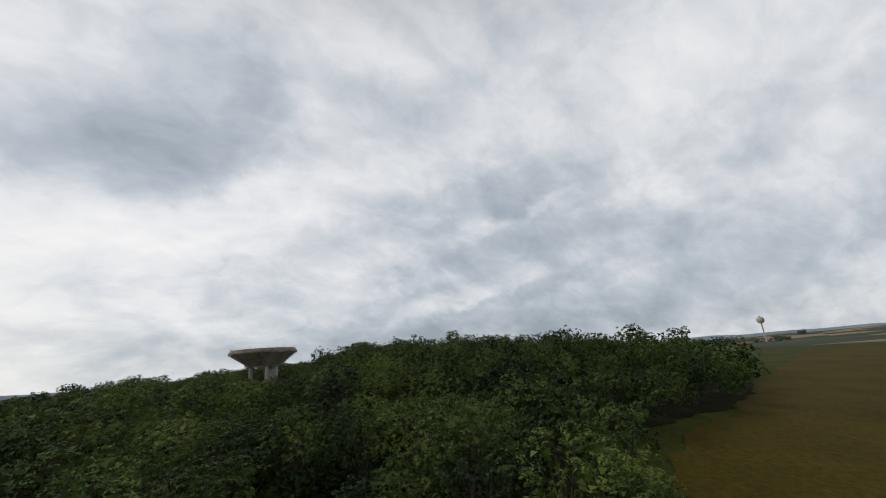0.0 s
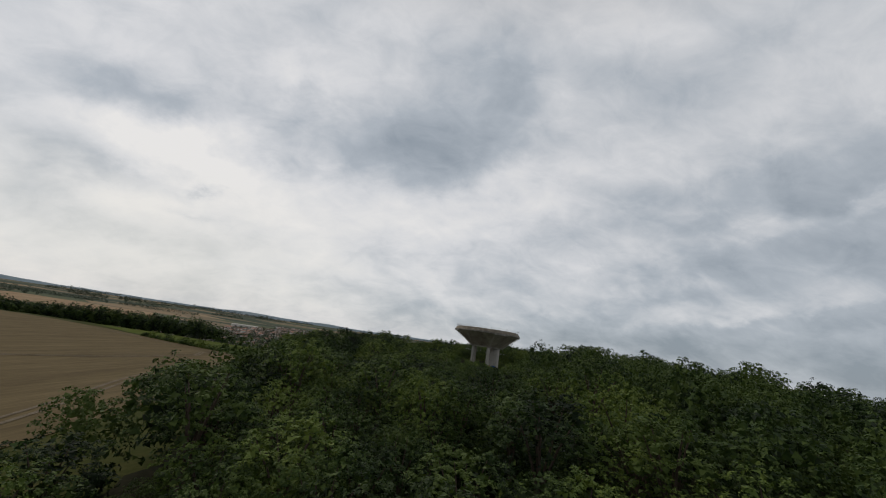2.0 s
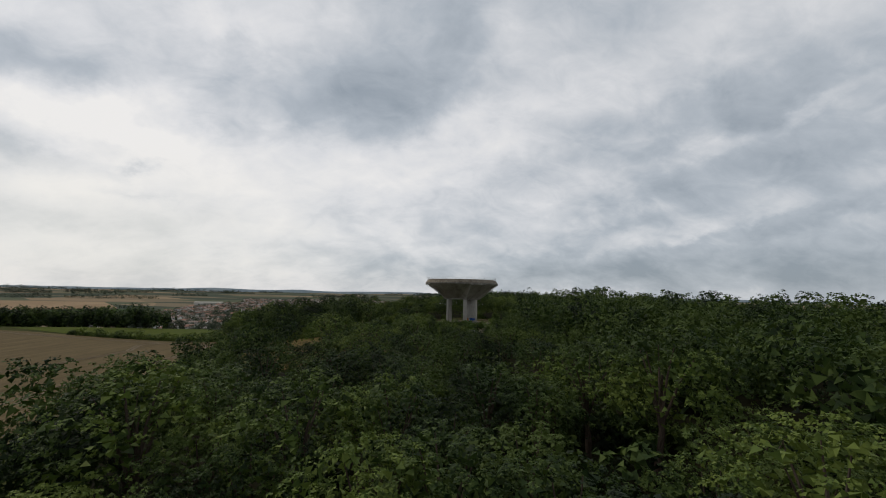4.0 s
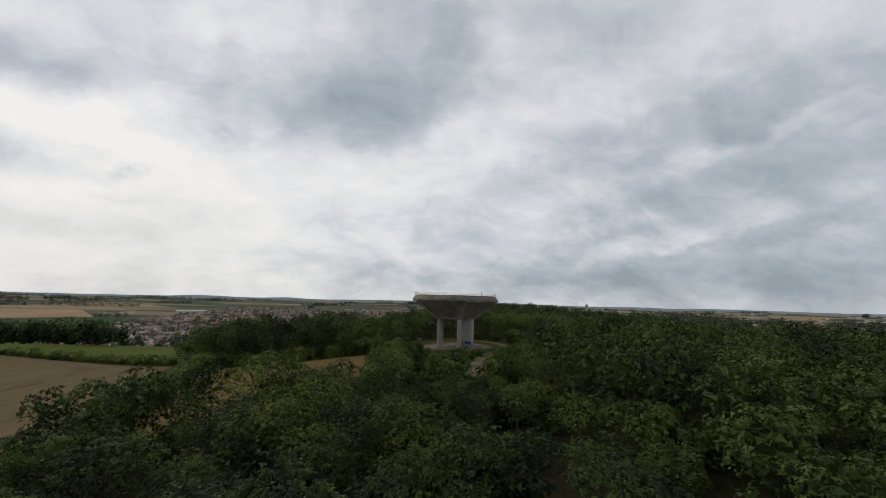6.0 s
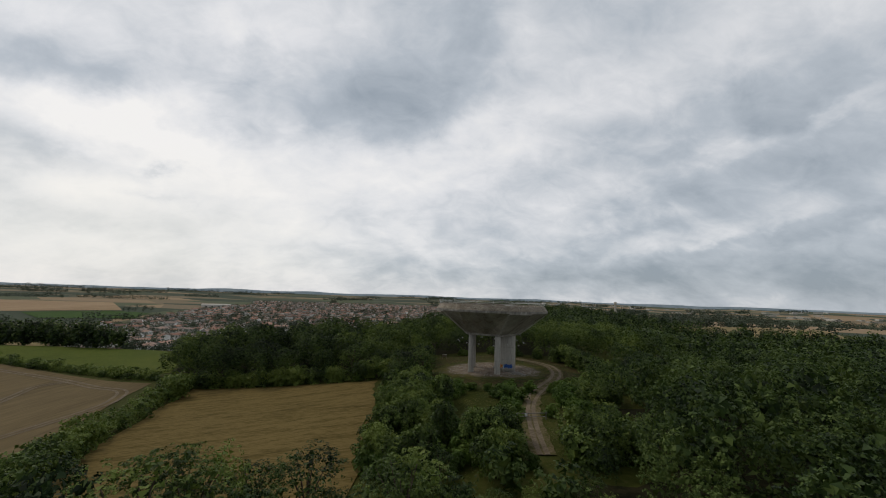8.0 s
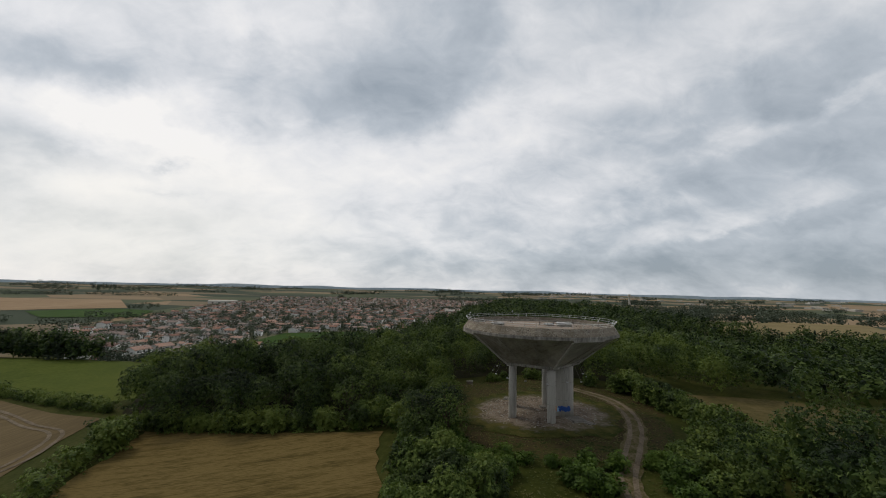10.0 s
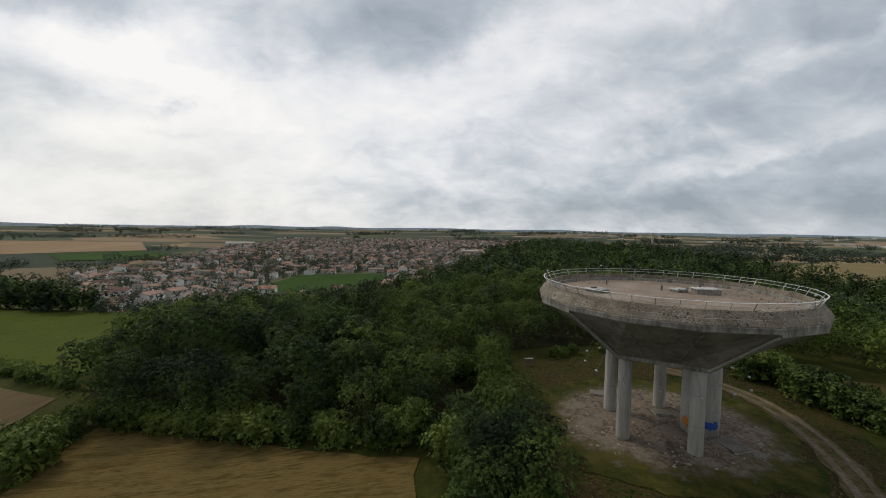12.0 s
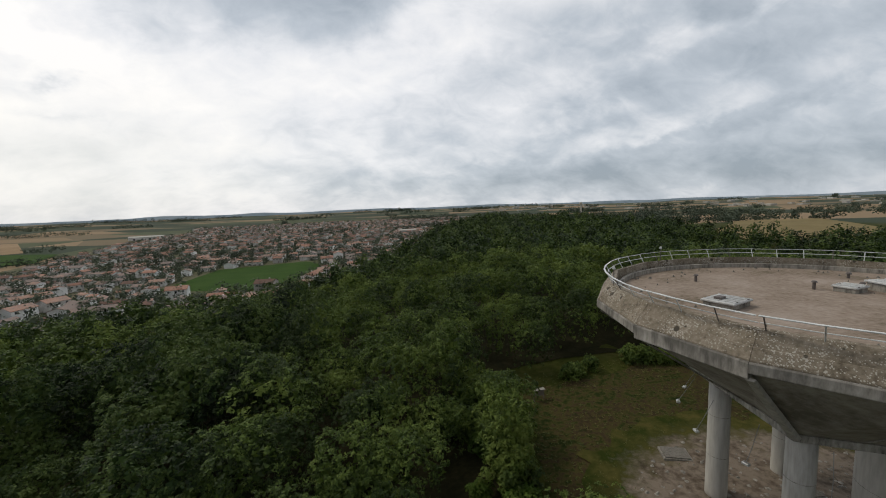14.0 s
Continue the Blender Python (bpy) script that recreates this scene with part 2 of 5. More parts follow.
CONC = material("weathered_concrete", [(0.07, 0.066, 0.06), (0.22, 0.208, 0.183), (0.33, 0.312, 0.275), (0.42, 0.40, 0.36)], 0.9, 0.9, 6, 0.6, spread=(1, 1, 0.3))
CONC_UNDER = material("stained_concrete", [(0.19, 0.175, 0.148), (0.34, 0.316, 0.275), (0.48, 0.45, 0.40)], 0.35, 0.92, 7, 0.3, spread=(1, 1, 0.14), mixing=0.35)
CONC_PALE = material("pale_concrete", [(0.33, 0.315, 0.285), (0.44, 0.425, 0.385), (0.52, 0.505, 0.465)], 0.5, 0.88, 8, 0.25, spread=(1, 1, 0.15))
CONC_COP = material("lichen_concrete", [(0.105, 0.086, 0.062), (0.18, 0.153, 0.115), (0.245, 0.21, 0.163), (0.30, 0.265, 0.215)], 0.6, 0.9, 9, 0.6)


def spotted(m, rate, low, high, colour):
    """Pale lichen and pebble spots over a material, in drifts."""
    nt = m.node_tree
    bsdf = nt.nodes["Principled BSDF"]
    base = bsdf.inputs["Base Color"].links[0].from_socket
    geo = nt.nodes.new("ShaderNodeNewGeometry")
    vor, drift = nt.nodes.new("ShaderNodeTexVoronoi"), nt.nodes.new("ShaderNodeTexNoise")
    vor.inputs["Scale"].default_value = rate
    drift.inputs["Scale"].default_value, drift.inputs["Detail"].default_value = 0.7, 4
    nt.links.new(geo.outputs["Position"], vor.inputs[0]), nt.links.new(geo.outputs["Position"], drift.inputs[0])
    sp = nt.nodes.new("ShaderNodeSeparateColor")
    nt.links.new(vor.outputs["Color"], sp.inputs[0])
    size = nt.nodes.new("ShaderNodeMath")
    size.operation = "MULTIPLY"
    nt.links.new(sp.outputs[0], size.inputs[0]), nt.links.new(drift.outputs[0], size.inputs[1])
    gap = nt.nodes.new("ShaderNodeMath")
    gap.operation = "MULTIPLY_ADD"
    nt.links.new(vor.outputs["Distance"], gap.inputs[0])
    gap.inputs[1].default_value = -0.45
    nt.links.new(size.outputs[0], gap.inputs[2])
    mr = nt.nodes.new("ShaderNodeMapRange")
    mr.inputs["From Min"].default_value, mr.inputs["From Max"].default_value = low, high
    nt.links.new(gap.outputs[0], mr.inputs[0])
    mx = nt.nodes.new("ShaderNodeMix")
    mx.data_type = "RGBA"
    mx.inputs[7].default_value = (*colour, 1)
    nt.links.new(mr.outputs[0], mx.inputs[0]), nt.links.new(base, mx.inputs[6]), nt.links.new(mx.outputs[2], bsdf.inputs["Base Color"])
    return m


def streaked(m, top, depth, amount, colour, rate=1.6):
    """Dirt runs that hang down from an edge at height top and fade out below."""
    nt = m.node_tree
    bsdf = nt.nodes["Principled BSDF"]
    base = bsdf.inputs["Base Color"].links[0].from_socket
    geo, mp, ns, sep = nt.nodes.new("ShaderNodeNewGeometry"), nt.nodes.new("ShaderNodeMapping"), nt.nodes.new("ShaderNodeTexNoise"), nt.nodes.new("ShaderNodeSeparateXYZ")
    mp.inputs["Scale"].default_value = (rate, rate, 0.10)
    ns.inputs["Scale"].default_value, ns.inputs["Detail"].default_value, ns.inputs["Roughness"].default_value = 1.0, 6, 0.7
    nt.links.new(geo.outputs["Position"], mp.inputs[0]), nt.links.new(mp.outputs[0], ns.inputs[0]), nt.links.new(geo.outputs["Position"], sep.inputs[0])
    fall = nt.nodes.new("ShaderNodeMapRange")
    fall.inputs["From Min"].default_value, fall.inputs["From Max"].default_value, fall.inputs["To Min"].default_value, fall.inputs["To Max"].default_value = top - depth, top, 0.0, 0.16
    nt.links.new(sep.outputs[2], fall.inputs[0])
    ad = nt.nodes.new("ShaderNodeMath")
    nt.links.new(ns.outputs[0], ad.inputs[0]), nt.links.new(fall.outputs[0], ad.inputs[1])
    mr = nt.nodes.new("ShaderNodeMapRange")
    mr.inputs["From Min"].default_value, mr.inputs["From Max"].default_value, mr.inputs["To Max"].default_value = 0.55, 0.72, amount
    nt.links.new(ad.outputs[0], mr.inputs[0])
    mx = nt.nodes.new("ShaderNodeMix")
    mx.data_type = "RGBA"
    mx.inputs[7].default_value = (*colour, 1)
    nt.links.new(mr.outputs[0], mx.inputs[0]), nt.links.new(base, mx.inputs[6]), nt.links.new(mx.outputs[2], bsdf.inputs["Base Color"])
    return m


spotted(CONC_COP, 17.0, 0.19, 0.26, (0.42, 0.40, 0.35))
spotted(CONC_COP, 4.0, 0.31, 0.38, (0.075, 0.066, 0.052))
CONC_EDGE = material("streaked_concrete", [(0.15, 0.142, 0.128), (0.25, 0.237, 0.21), (0.35, 0.333, 0.30), (0.45, 0.43, 0.39)], 0.7, 0.9, 6, 0.5, spread=(1, 1, 0.4))
streaked(CONC_EDGE, 14.1, 0.9, 0.6, (0.045, 0.042, 0.038), 0.9)
streaked(CONC_UNDER, 13.6, 3.5, 0.28, (0.06, 0.055, 0.048), 0.9)
streaked(CONC_UNDER, 13.2, 2.0, 0.28, (0.55, 0.53, 0.49), 2.6)
CONC_SLAB = material("slab_concrete", [(0.10, 0.095, 0.085), (0.17, 0.16, 0.14), (0.23, 0.215, 0.19)], 0.8, 0.9, 8, 0.4)
DECK = material("gravel_roofing", [(0.13, 0.11, 0.075), (0.235, 0.188, 0.147), (0.30, 0.245, 0.20), (0.35, 0.295, 0.25)], 0.22, 0.95, 16, 0.5, mixing=0.35)
GALV = material("galvanised_steel", [(0.5, 0.52, 0.52), (0.66, 0.68, 0.68)], 2.0, 0.45, 5, 0.0, metal=0.5)
DULL = material("dull_steel", [(0.16, 0.16, 0.155), (0.24, 0.24, 0.23)], 3.0, 0.6, 5, 0.1)
RUST = material("dark_steel", [(0.07, 0.06, 0.055), (0.13, 0.11, 0.10)], 3.0, 0.6, 5, 0.1)
LID = material("sheet_metal", [(0.34, 0.35, 0.35), (0.47, 0.48, 0.48), (0.56, 0.57, 0.56)], 0.9, 0.5, 6, 0.05)
WHITE = material("white_sheet", [(0.62, 0.62, 0.61), (0.78, 0.78, 0.77)], 0.6, 0.6, 5, 0.05)
BLUE = material("blue_paint", [(0.02, 0.07, 0.30), (0.03, 0.12, 0.45)], 2.0, 0.7, 5, 0.0)
ORANGE = material("orange_paint", [(0.55, 0.18, 0.03), (0.70, 0.30, 0.05)], 2.0, 0.7, 5, 0.0)
PALEBLUE = material("pale_blue_paint", [(0.25, 0.45, 0.65), (0.40, 0.58, 0.72)], 2.0, 0.7, 5, 0.0)
WOOD = material("grey_wood", [(0.16, 0.13, 0.10), (0.26, 0.22, 0.18)], 2.0, 0.85, 6, 0.3)
RENDER = material("house_render", [(0.46, 0.44, 0.42), (0.64, 0.62, 0.59), (0.78, 0.77, 0.75), (0.88, 0.88, 0.87)], 0.02, 0.9, 20, 0.1, vary=0.45, island=0.3)
TILE = material("clay_tiles", [(0.15, 0.092, 0.074), (0.25, 0.138, 0.102), (0.35, 0.190, 0.138), (0.44, 0.285, 0.22), (0.25, 0.20, 0.178)], 0.05, 0.9, 30, 0.3, vary=0.5, island=0.35)
GLASS = material("dark_window", [(0.02, 0.025, 0.03), (0.05, 0.055, 0.06)], 1.0, 0.15, 4, 0.0)
# blue-grey of distance haze put into the hills' base colour
HAZED_HILLS = material("hazed_hills", [(0.16, 0.21, 0.25), (0.20, 0.255, 0.295), (0.25, 0.30, 0.33)], 0.002, 0.95, 8, 0.0)

# ---- mesh helpers ----
def solid(name, verts, faces, mat, parent=None, label="", smooth=False):
    me = bpy.data.meshes.new(name)
    me.from_pydata([tuple(v) for v in verts], [], [tuple(f) for f in faces])
    me.materials.append(mat)
    if smooth:
        me.polygons.foreach_set("use_smooth", [True] * len(me.polygons))
    me.update()
    ob = new(name, me)
    if parent:
        ob.parent = parent
    if label:
        ob["label"] = label
    return ob


def part(name, bm, mat, parent=None, label="", smooth=False):
    me = bpy.data.meshes.new(name)
    bmesh.ops.recalc_face_normals(bm, faces=bm.faces[:])
    bm.to_mesh(me)
    bm.free()
    me.materials.append(mat)
    if smooth:
        me.polygons.foreach_set("use_smooth", [True] * len(me.polygons))
    ob = new(name, me)
    if parent:
        ob.parent = parent
    if label:
        ob["label"] = label
    return ob


def box_bm(sx, sy, sz, m=Matrix(), bevel=0.0, bm=None):
    """A box on its base, with bevelled edges."""
    one = bmesh.new()
    bmesh.ops.create_cube(one, size=1.0)
    bmesh.ops.transform(one, matrix=m @ Matrix.Translation((0, 0, sz / 2)) @ Matrix.Diagonal((sx, sy, sz, 1)), verts=one.verts)
    if bevel:
        bmesh.ops.bevel(one, geom=one.edges[:], offset=bevel, segments=1, affect="EDGES")
    if bm is None:
        return one
    tmp = bpy.data.meshes.new("tmp")
    one.to_mesh(tmp)
    one.free()
    bm.from_mesh(tmp)
    bpy.data.meshes.remove(tmp)
    return bm


def tube_bm(points, radius, sides=8, bm=None, closed=False):
    """A round bar along points; radius may be one number or one for each point."""
    bm = bm or bmesh.new()
    pts = [Vector(p) for p in points]
    rings = []
    for i, p in enumerate(pts):
        a = pts[i - 1] if i or closed else pts[0]
        b = pts[(i + 1) % len(pts)] if i + 1 < len(pts) or closed else pts[-1]
        q = (b - a).to_track_quat("Z", "Y")
        r = radius[i] if isinstance(radius, (list, tuple)) else radius
        rings.append([bm.verts.new(p + q @ Vector((math.cos(k * math.tau / sides) * r, math.sin(k * math.tau / sides) * r, 0))) for k in range(sides)])
    n = len(rings)
    for i in range(n if closed else n - 1):
        a, b = rings[i], rings[(i + 1) % n]
        for k in range(sides):
            bm.faces.new((a[k], a[(k + 1) % sides], b[(k + 1) % sides], b[k]))
    if not closed:
        bm.faces.new(rings[0]), bm.faces.new(rings[-1])
    return bm


def empty(name, m=Matrix()):
    ob = new(name)
    ob.matrix_world = m
    return ob


# ---- the land ----
def smooth(a, b, x):
    t = min(1.0, max(0.0, (x - a) / (b - a)))
    return t * t * (3 - 2 * t)


RIDGE = [(-600, -40), (-230, -16), (-170, -9), (-125, -3.2), (-80, -1.0), (-45, -0.8), (-18, 0), (18, 0), (120, 1), (250, 5), (330, -3), (460, -30), (600, -42)]
PLAIN = -42.0


def ridge_top(y):
    if y <= RIDGE[0][0]:
        return RIDGE[0][1]
    for (a, p), (b, q) in zip(RIDGE, RIDGE[1:]):
        if y <= b:
            return p + (q - p) * (y - a) / (b - a)
    return PLAIN


def ground(x, y):
    """Height of the land: a wooded ridge over a plain that rises a little towards the horizon."""
    d = x - (0 if y < 0 else 0.2 * min(y, 400))
    top = ridge_top(y)
    r = math.hypot(x, y)
    if d < 0:
        shelf = top + min(0.0, -14.0 - top) * (1 - math.exp(-((-d / 70) ** 1.6)))
        brow = (2.4 * max(0.0, y - 50 - 0.25 * max(0.0, -d - 60)) - 0.45 * d) * smooth(0, 110, -d)
        z = shelf + (PLAIN - shelf) * smooth(120, 400, brow)
    else:
        z = top + (-9.0 - top) * (1 - math.exp(-((d / 230) ** 1.5)))
        far = smooth(650, 1600, r)
        z = z * (1 - far) + PLAIN * far
    z -= 7.0 * math.exp(-((x - 108) / 42) ** 2 - ((y - 92) / 46) ** 2)
    z += 3.9 * math.exp(-((x - 32) / 32) ** 2 - ((y + 100) / 48) ** 2)
    if r > 60:
        z += smooth(60, 300, r) * (noise.noise(Vector((x / 130, y / 130, 3.1))) * 1.2)
    if r > 1400:
        b = math.atan2(x, y)
        rise = smooth(1400, 4800, r)
        z += rise * (22 + 14 * noise.noise(Vector((b * 5, 1.7, 0.4))) + 6 * noise.noise(Vector((b * 17, r / 900, 5.5))))
    return z


def inside(poly, x, y):
    hit, j = False, len(poly) - 1
    for i in range(len(poly)):
        (xi, yi), (xj, yj) = poly[i], poly[j]
        if (yi > y) != (yj > y) and x < (xj - xi) * (y - yi) / (yj - yi) + xi:
            hit = not hit
        j = i
    return hit


def edge_distance(poly, x, y):
    best = 1e9
    for (ax, ay), (bx, by) in zip(poly, poly[1:] + poly[:1]):
        dx, dy = bx - ax, by - ay
        t = max(0.0, min(1.0, ((x - ax) * dx + (y - ay) * dy) / (dx * dx + dy * dy)))
        best = min(best, math.hypot(x - ax - t * dx, y - ay - t * dy))
    return best


def land_material():
    """Rough grass on the ridge, a patchwork of crops and woods on the plain in haze-lifted tones."""
    m = material("land", [(0.026, 0.034, 0.006), (0.042, 0.05, 0.010), (0.07, 0.066, 0.02)], 0.10, 0.95, 14, 0.5)
    nt = m.node_tree
    bsdf = nt.nodes["Principled BSDF"]
    near = bsdf.inputs["Base Color"].links[0].from_socket
    geo = nt.nodes.new("ShaderNodeNewGeometry")
    mp = nt.nodes.new("ShaderNodeMapping")
    mp.inputs["Scale"].default_value, mp.inputs["Rotation"].default_value = (1 / 420, 1 / 230, 0), (0, 0, radians(25))
    nt.links.new(geo.outputs["Position"], mp.inputs[0])
    vor = nt.nodes.new("ShaderNodeTexVoronoi")
    vor.inputs["Scale"].default_value, vor.inputs["Randomness"].default_value = 1.0, 0.85
    nt.links.new(mp.outputs[0], vor.inputs[0])
    sp = nt.nodes.new("ShaderNodeSeparateColor")
    nt.links.new(vor.outputs["Color"], sp.inputs[0])
    ramp = nt.nodes.new("ShaderNodeValToRGB")
    ramp.color_ramp.interpolation = "CONSTANT"
    els = ramp.color_ramp.elements
    # colours of the plain, raised to stand in for haze over distance
    cols = [(0.25, 0.185, 0.115), (0.058, 0.072, 0.048), (0.27, 0.20, 0.125), (0.05, 0.066, 0.044), (0.18, 0.145, 0.095), (0.085, 0.10, 0.058), (0.048, 0.064, 0.044), (0.065, 0.076, 0.054)]
    for i, c in enumerate(cols):
        e = els[0] if i == 0 else els[1] if i == 1 else els.new(i / len(cols))
        e.position, e.color = i / len(cols), (*c, 1)
    nt.links.new(sp.outputs[0], ramp.inputs[0])
    ln = nt.nodes.new("ShaderNodeVectorMath")
    ln.operation = "LENGTH"
    nt.links.new(geo.outputs["Position"], ln.inputs[0])
    mr = nt.nodes.new("ShaderNodeMapRange")
    mr.inputs["From Min"].default_value, mr.inputs["From Max"].default_value = 420, 460
    nt.links.new(ln.outputs["Value"], mr.inputs[0])
    mx = nt.nodes.new("ShaderNodeMix")
    mx.data_type = "RGBA"
    nt.links.new(mr.outputs[0], mx.inputs[0]), nt.links.new(near, mx.inputs[6]), nt.links.new(ramp.outputs[0], mx.inputs[7])
    nt.links.new(mx.outputs[2], bsdf.inputs["Base Color"])
    return m


N = 190
axis = [4950 * math.sinh(6.2 * (i / N * 2 - 1)) / math.sinh(6.2) for i in range(N + 1)]
gv = [(x - 20, y - 20, ground(x - 20, y - 20)) for y in axis for x in axis]
gf = [(j * (N + 1) + i, j * (N + 1) + i + 1, (j + 1) * (N + 1) + i + 1, (j + 1) * (N + 1) + i) for j in range(N) for i in range(N)]
tagged(solid("ground", gv, gf, land_material(), smooth=True), "rough grassy ridge falling to a plain of fields", "ground", kind="structure")


def field(name, poly, mat, label, step=4.0, lift=0.12, category="field", ragged=0.0):
    """A sheet of land cover with its own outline, lying on the ground."""
    bm = bmesh.new()
    pts = []
    for (ax, ay), (bx, by) in zip(poly, poly[1:] + poly[:1]):
        n = max(1, int(math.hypot(bx - ax, by - ay) / (0.7 if 0 < step < 2 else min(step, 2.5) if ragged else step)))
        for k in range(n):
            x, y = ax + (bx - ax) * k / n, ay + (by - ay) * k / n
            if ragged:
                x += ragged * noise.noise(Vector((x * 0.35, y * 0.35, 7.7)))
                y += ragged * noise.noise(Vector((x * 0.35, y * 0.35, 2.2)))
                x += 0.5 * ragged * noise.noise(Vector((x * 1.3, y * 1.3, 4.4)))
                y += 0.5 * ragged * noise.noise(Vector((x * 1.3, y * 1.3, 9.1)))
            pts.append((x, y))
    f = bm.faces.new([bm.verts.new((x, y, 0)) for x, y in pts])
    xs, ys = [p[0] for p in pts], [p[1] for p in pts]
    for k in range(1, int((max(xs) - min(xs)) / step)):
        bmesh.ops.bisect_plane(bm, geom=bm.verts[:] + bm.edges[:] + bm.faces[:], plane_co=(min(xs) + k * step, 0, 0), plane_no=(1, 0, 0))
    for k in range(1, int((max(ys) - min(ys)) / step)):
        bmesh.ops.bisect_plane(bm, geom=bm.verts[:] + bm.edges[:] + bm.faces[:], plane_co=(0, min(ys) + k * step, 0), plane_no=(0, 1, 0))
    for v in bm.verts:
        v.co.z = ground(v.co.x, v.co.y) + lift
    ob = part(name, bm, mat)
    for p in ob.data.polygons:
        if p.normal.z < 0:
            p.flip()
    return tagged(ob, label, category, kind="structure")


def ribbon(name, line, width, mat, label, lift=0.2, category="track"):
    """A worn strip along a line on the ground."""
    pts = []
    for i in range(len(line) - 1):
        p0, p1, p2, p3 = [Vector(line[max(0, min(len(line) - 1, i + k))]) for k in (-1, 0, 1, 2)]
        for k in range(8):
            t = k / 8
            pts.append(0.5 * (2 * p1 + (p2 - p0) * t + (2 * p0 - 5 * p1 + 4 * p2 - p3) * t * t + (3 * p1 - p0 - 3 * p2 + p3) * t ** 3))
    pts.append(Vector(line[-1]))
    vs, fs = [], []
    for i, p in enumerate(pts):
        d = (pts[min(i + 1, len(pts) - 1)] - pts[max(i - 1, 0)]).normalized()
        w = width * (1 + 0.35 * noise.noise(Vector((p.x * 0.5, p.y * 0.5, 1))))
        for s in (-0.5, 0.5):
            x, y = p.x - d.y * w * s, p.y + d.x * w * s
            vs.append((x, y, ground(x, y) + lift))
        if i:
            fs.append((2 * i - 2, 2 * i, 2 * i + 1, 2 * i - 1)[::-1])
    return tagged(solid(name, vs, fs, mat), label, category, kind="structure")


STUB = [(-58, -150), (-60, -120), (-63, -92), (-74, -42), (-83, -8), (-91, 14), (-95, 28), (-112, 34), (-145, 50), (-215, 80), (-330, 112), (-430, 60), (-420, -20), (-200, -170), (-80, -200)]
MOWNF = [(-26, -3), (-45, 3.6), (-76, 15.8), (-70, -9), (-66, -27), (-56, -60), (-21.5, -55), (-22.5, -36)]
MEAD = [(-101, 46), (-108, 37.5), (-147, 54), (-200, 77), (-245, 100), (-190, 110), (-150, 108), (-122, 90)]
CLEAR = [(-12, 23), (4, 24), (24, 17), (21, -2), (15, -14), (9, -19), (0, -20), (-13, -16), (-16, -4), (-14, 10)]
EASTF = [(26, -3), (35, 15), (51, 14), (78, 6), (62, -26), (31, -10)]
WHEATF = [(-4, -174), (9, -159), (22, -153), (42, -151), (64, -145), (112, -131), (300, -90), (330, -260), (60, -290), (-4, -215)]
PAD = [(14.5 * math.cos(a) * (1 + 0.08 * math.sin(3 * a)) + 0.6, 12.6 * math.sin(a) + 0.8) for a in [k * math.tau / 28 for k in range(28)]]
field("stubble_field", STUB, STUBBLE, "pale brown harvested stubble field with wheel tracks", 7)
field("hay_field", MOWNF, MOWN, "mown yellow-brown hay field beside the wood", 3.5, ragged=1.2)
field("meadow_field", MEAD, MEADOW, "bright green meadow below the wood", 6)
field("clearing_field", CLEAR, DRY, "dry yellowish grass clearing round the water tower", 3, 0.06, ragged=2.0)
field("fallow_field", EASTF, FALLOW, "dry brown fallow field beyond the track", 5)
# litter sheets that darken the gaps in the wood by colour
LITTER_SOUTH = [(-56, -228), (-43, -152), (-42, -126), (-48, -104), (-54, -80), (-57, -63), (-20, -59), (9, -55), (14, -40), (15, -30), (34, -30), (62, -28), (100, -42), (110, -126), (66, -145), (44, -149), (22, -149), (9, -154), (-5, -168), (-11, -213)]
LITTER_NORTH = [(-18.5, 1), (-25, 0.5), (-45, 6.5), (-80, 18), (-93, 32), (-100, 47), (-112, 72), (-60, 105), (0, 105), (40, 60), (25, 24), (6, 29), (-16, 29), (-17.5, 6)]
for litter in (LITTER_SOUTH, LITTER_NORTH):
    field("forest_floor", litter, SHADED_LITTER, "leaf litter under the trees, with their shade in its near-black colour", 8, 0.1, "forest floor", ragged=1.5)
field("wheat_field", WHEATF, WHEAT, "ripe golden wheat field along the wood's edge", 8, ragged=1.5)


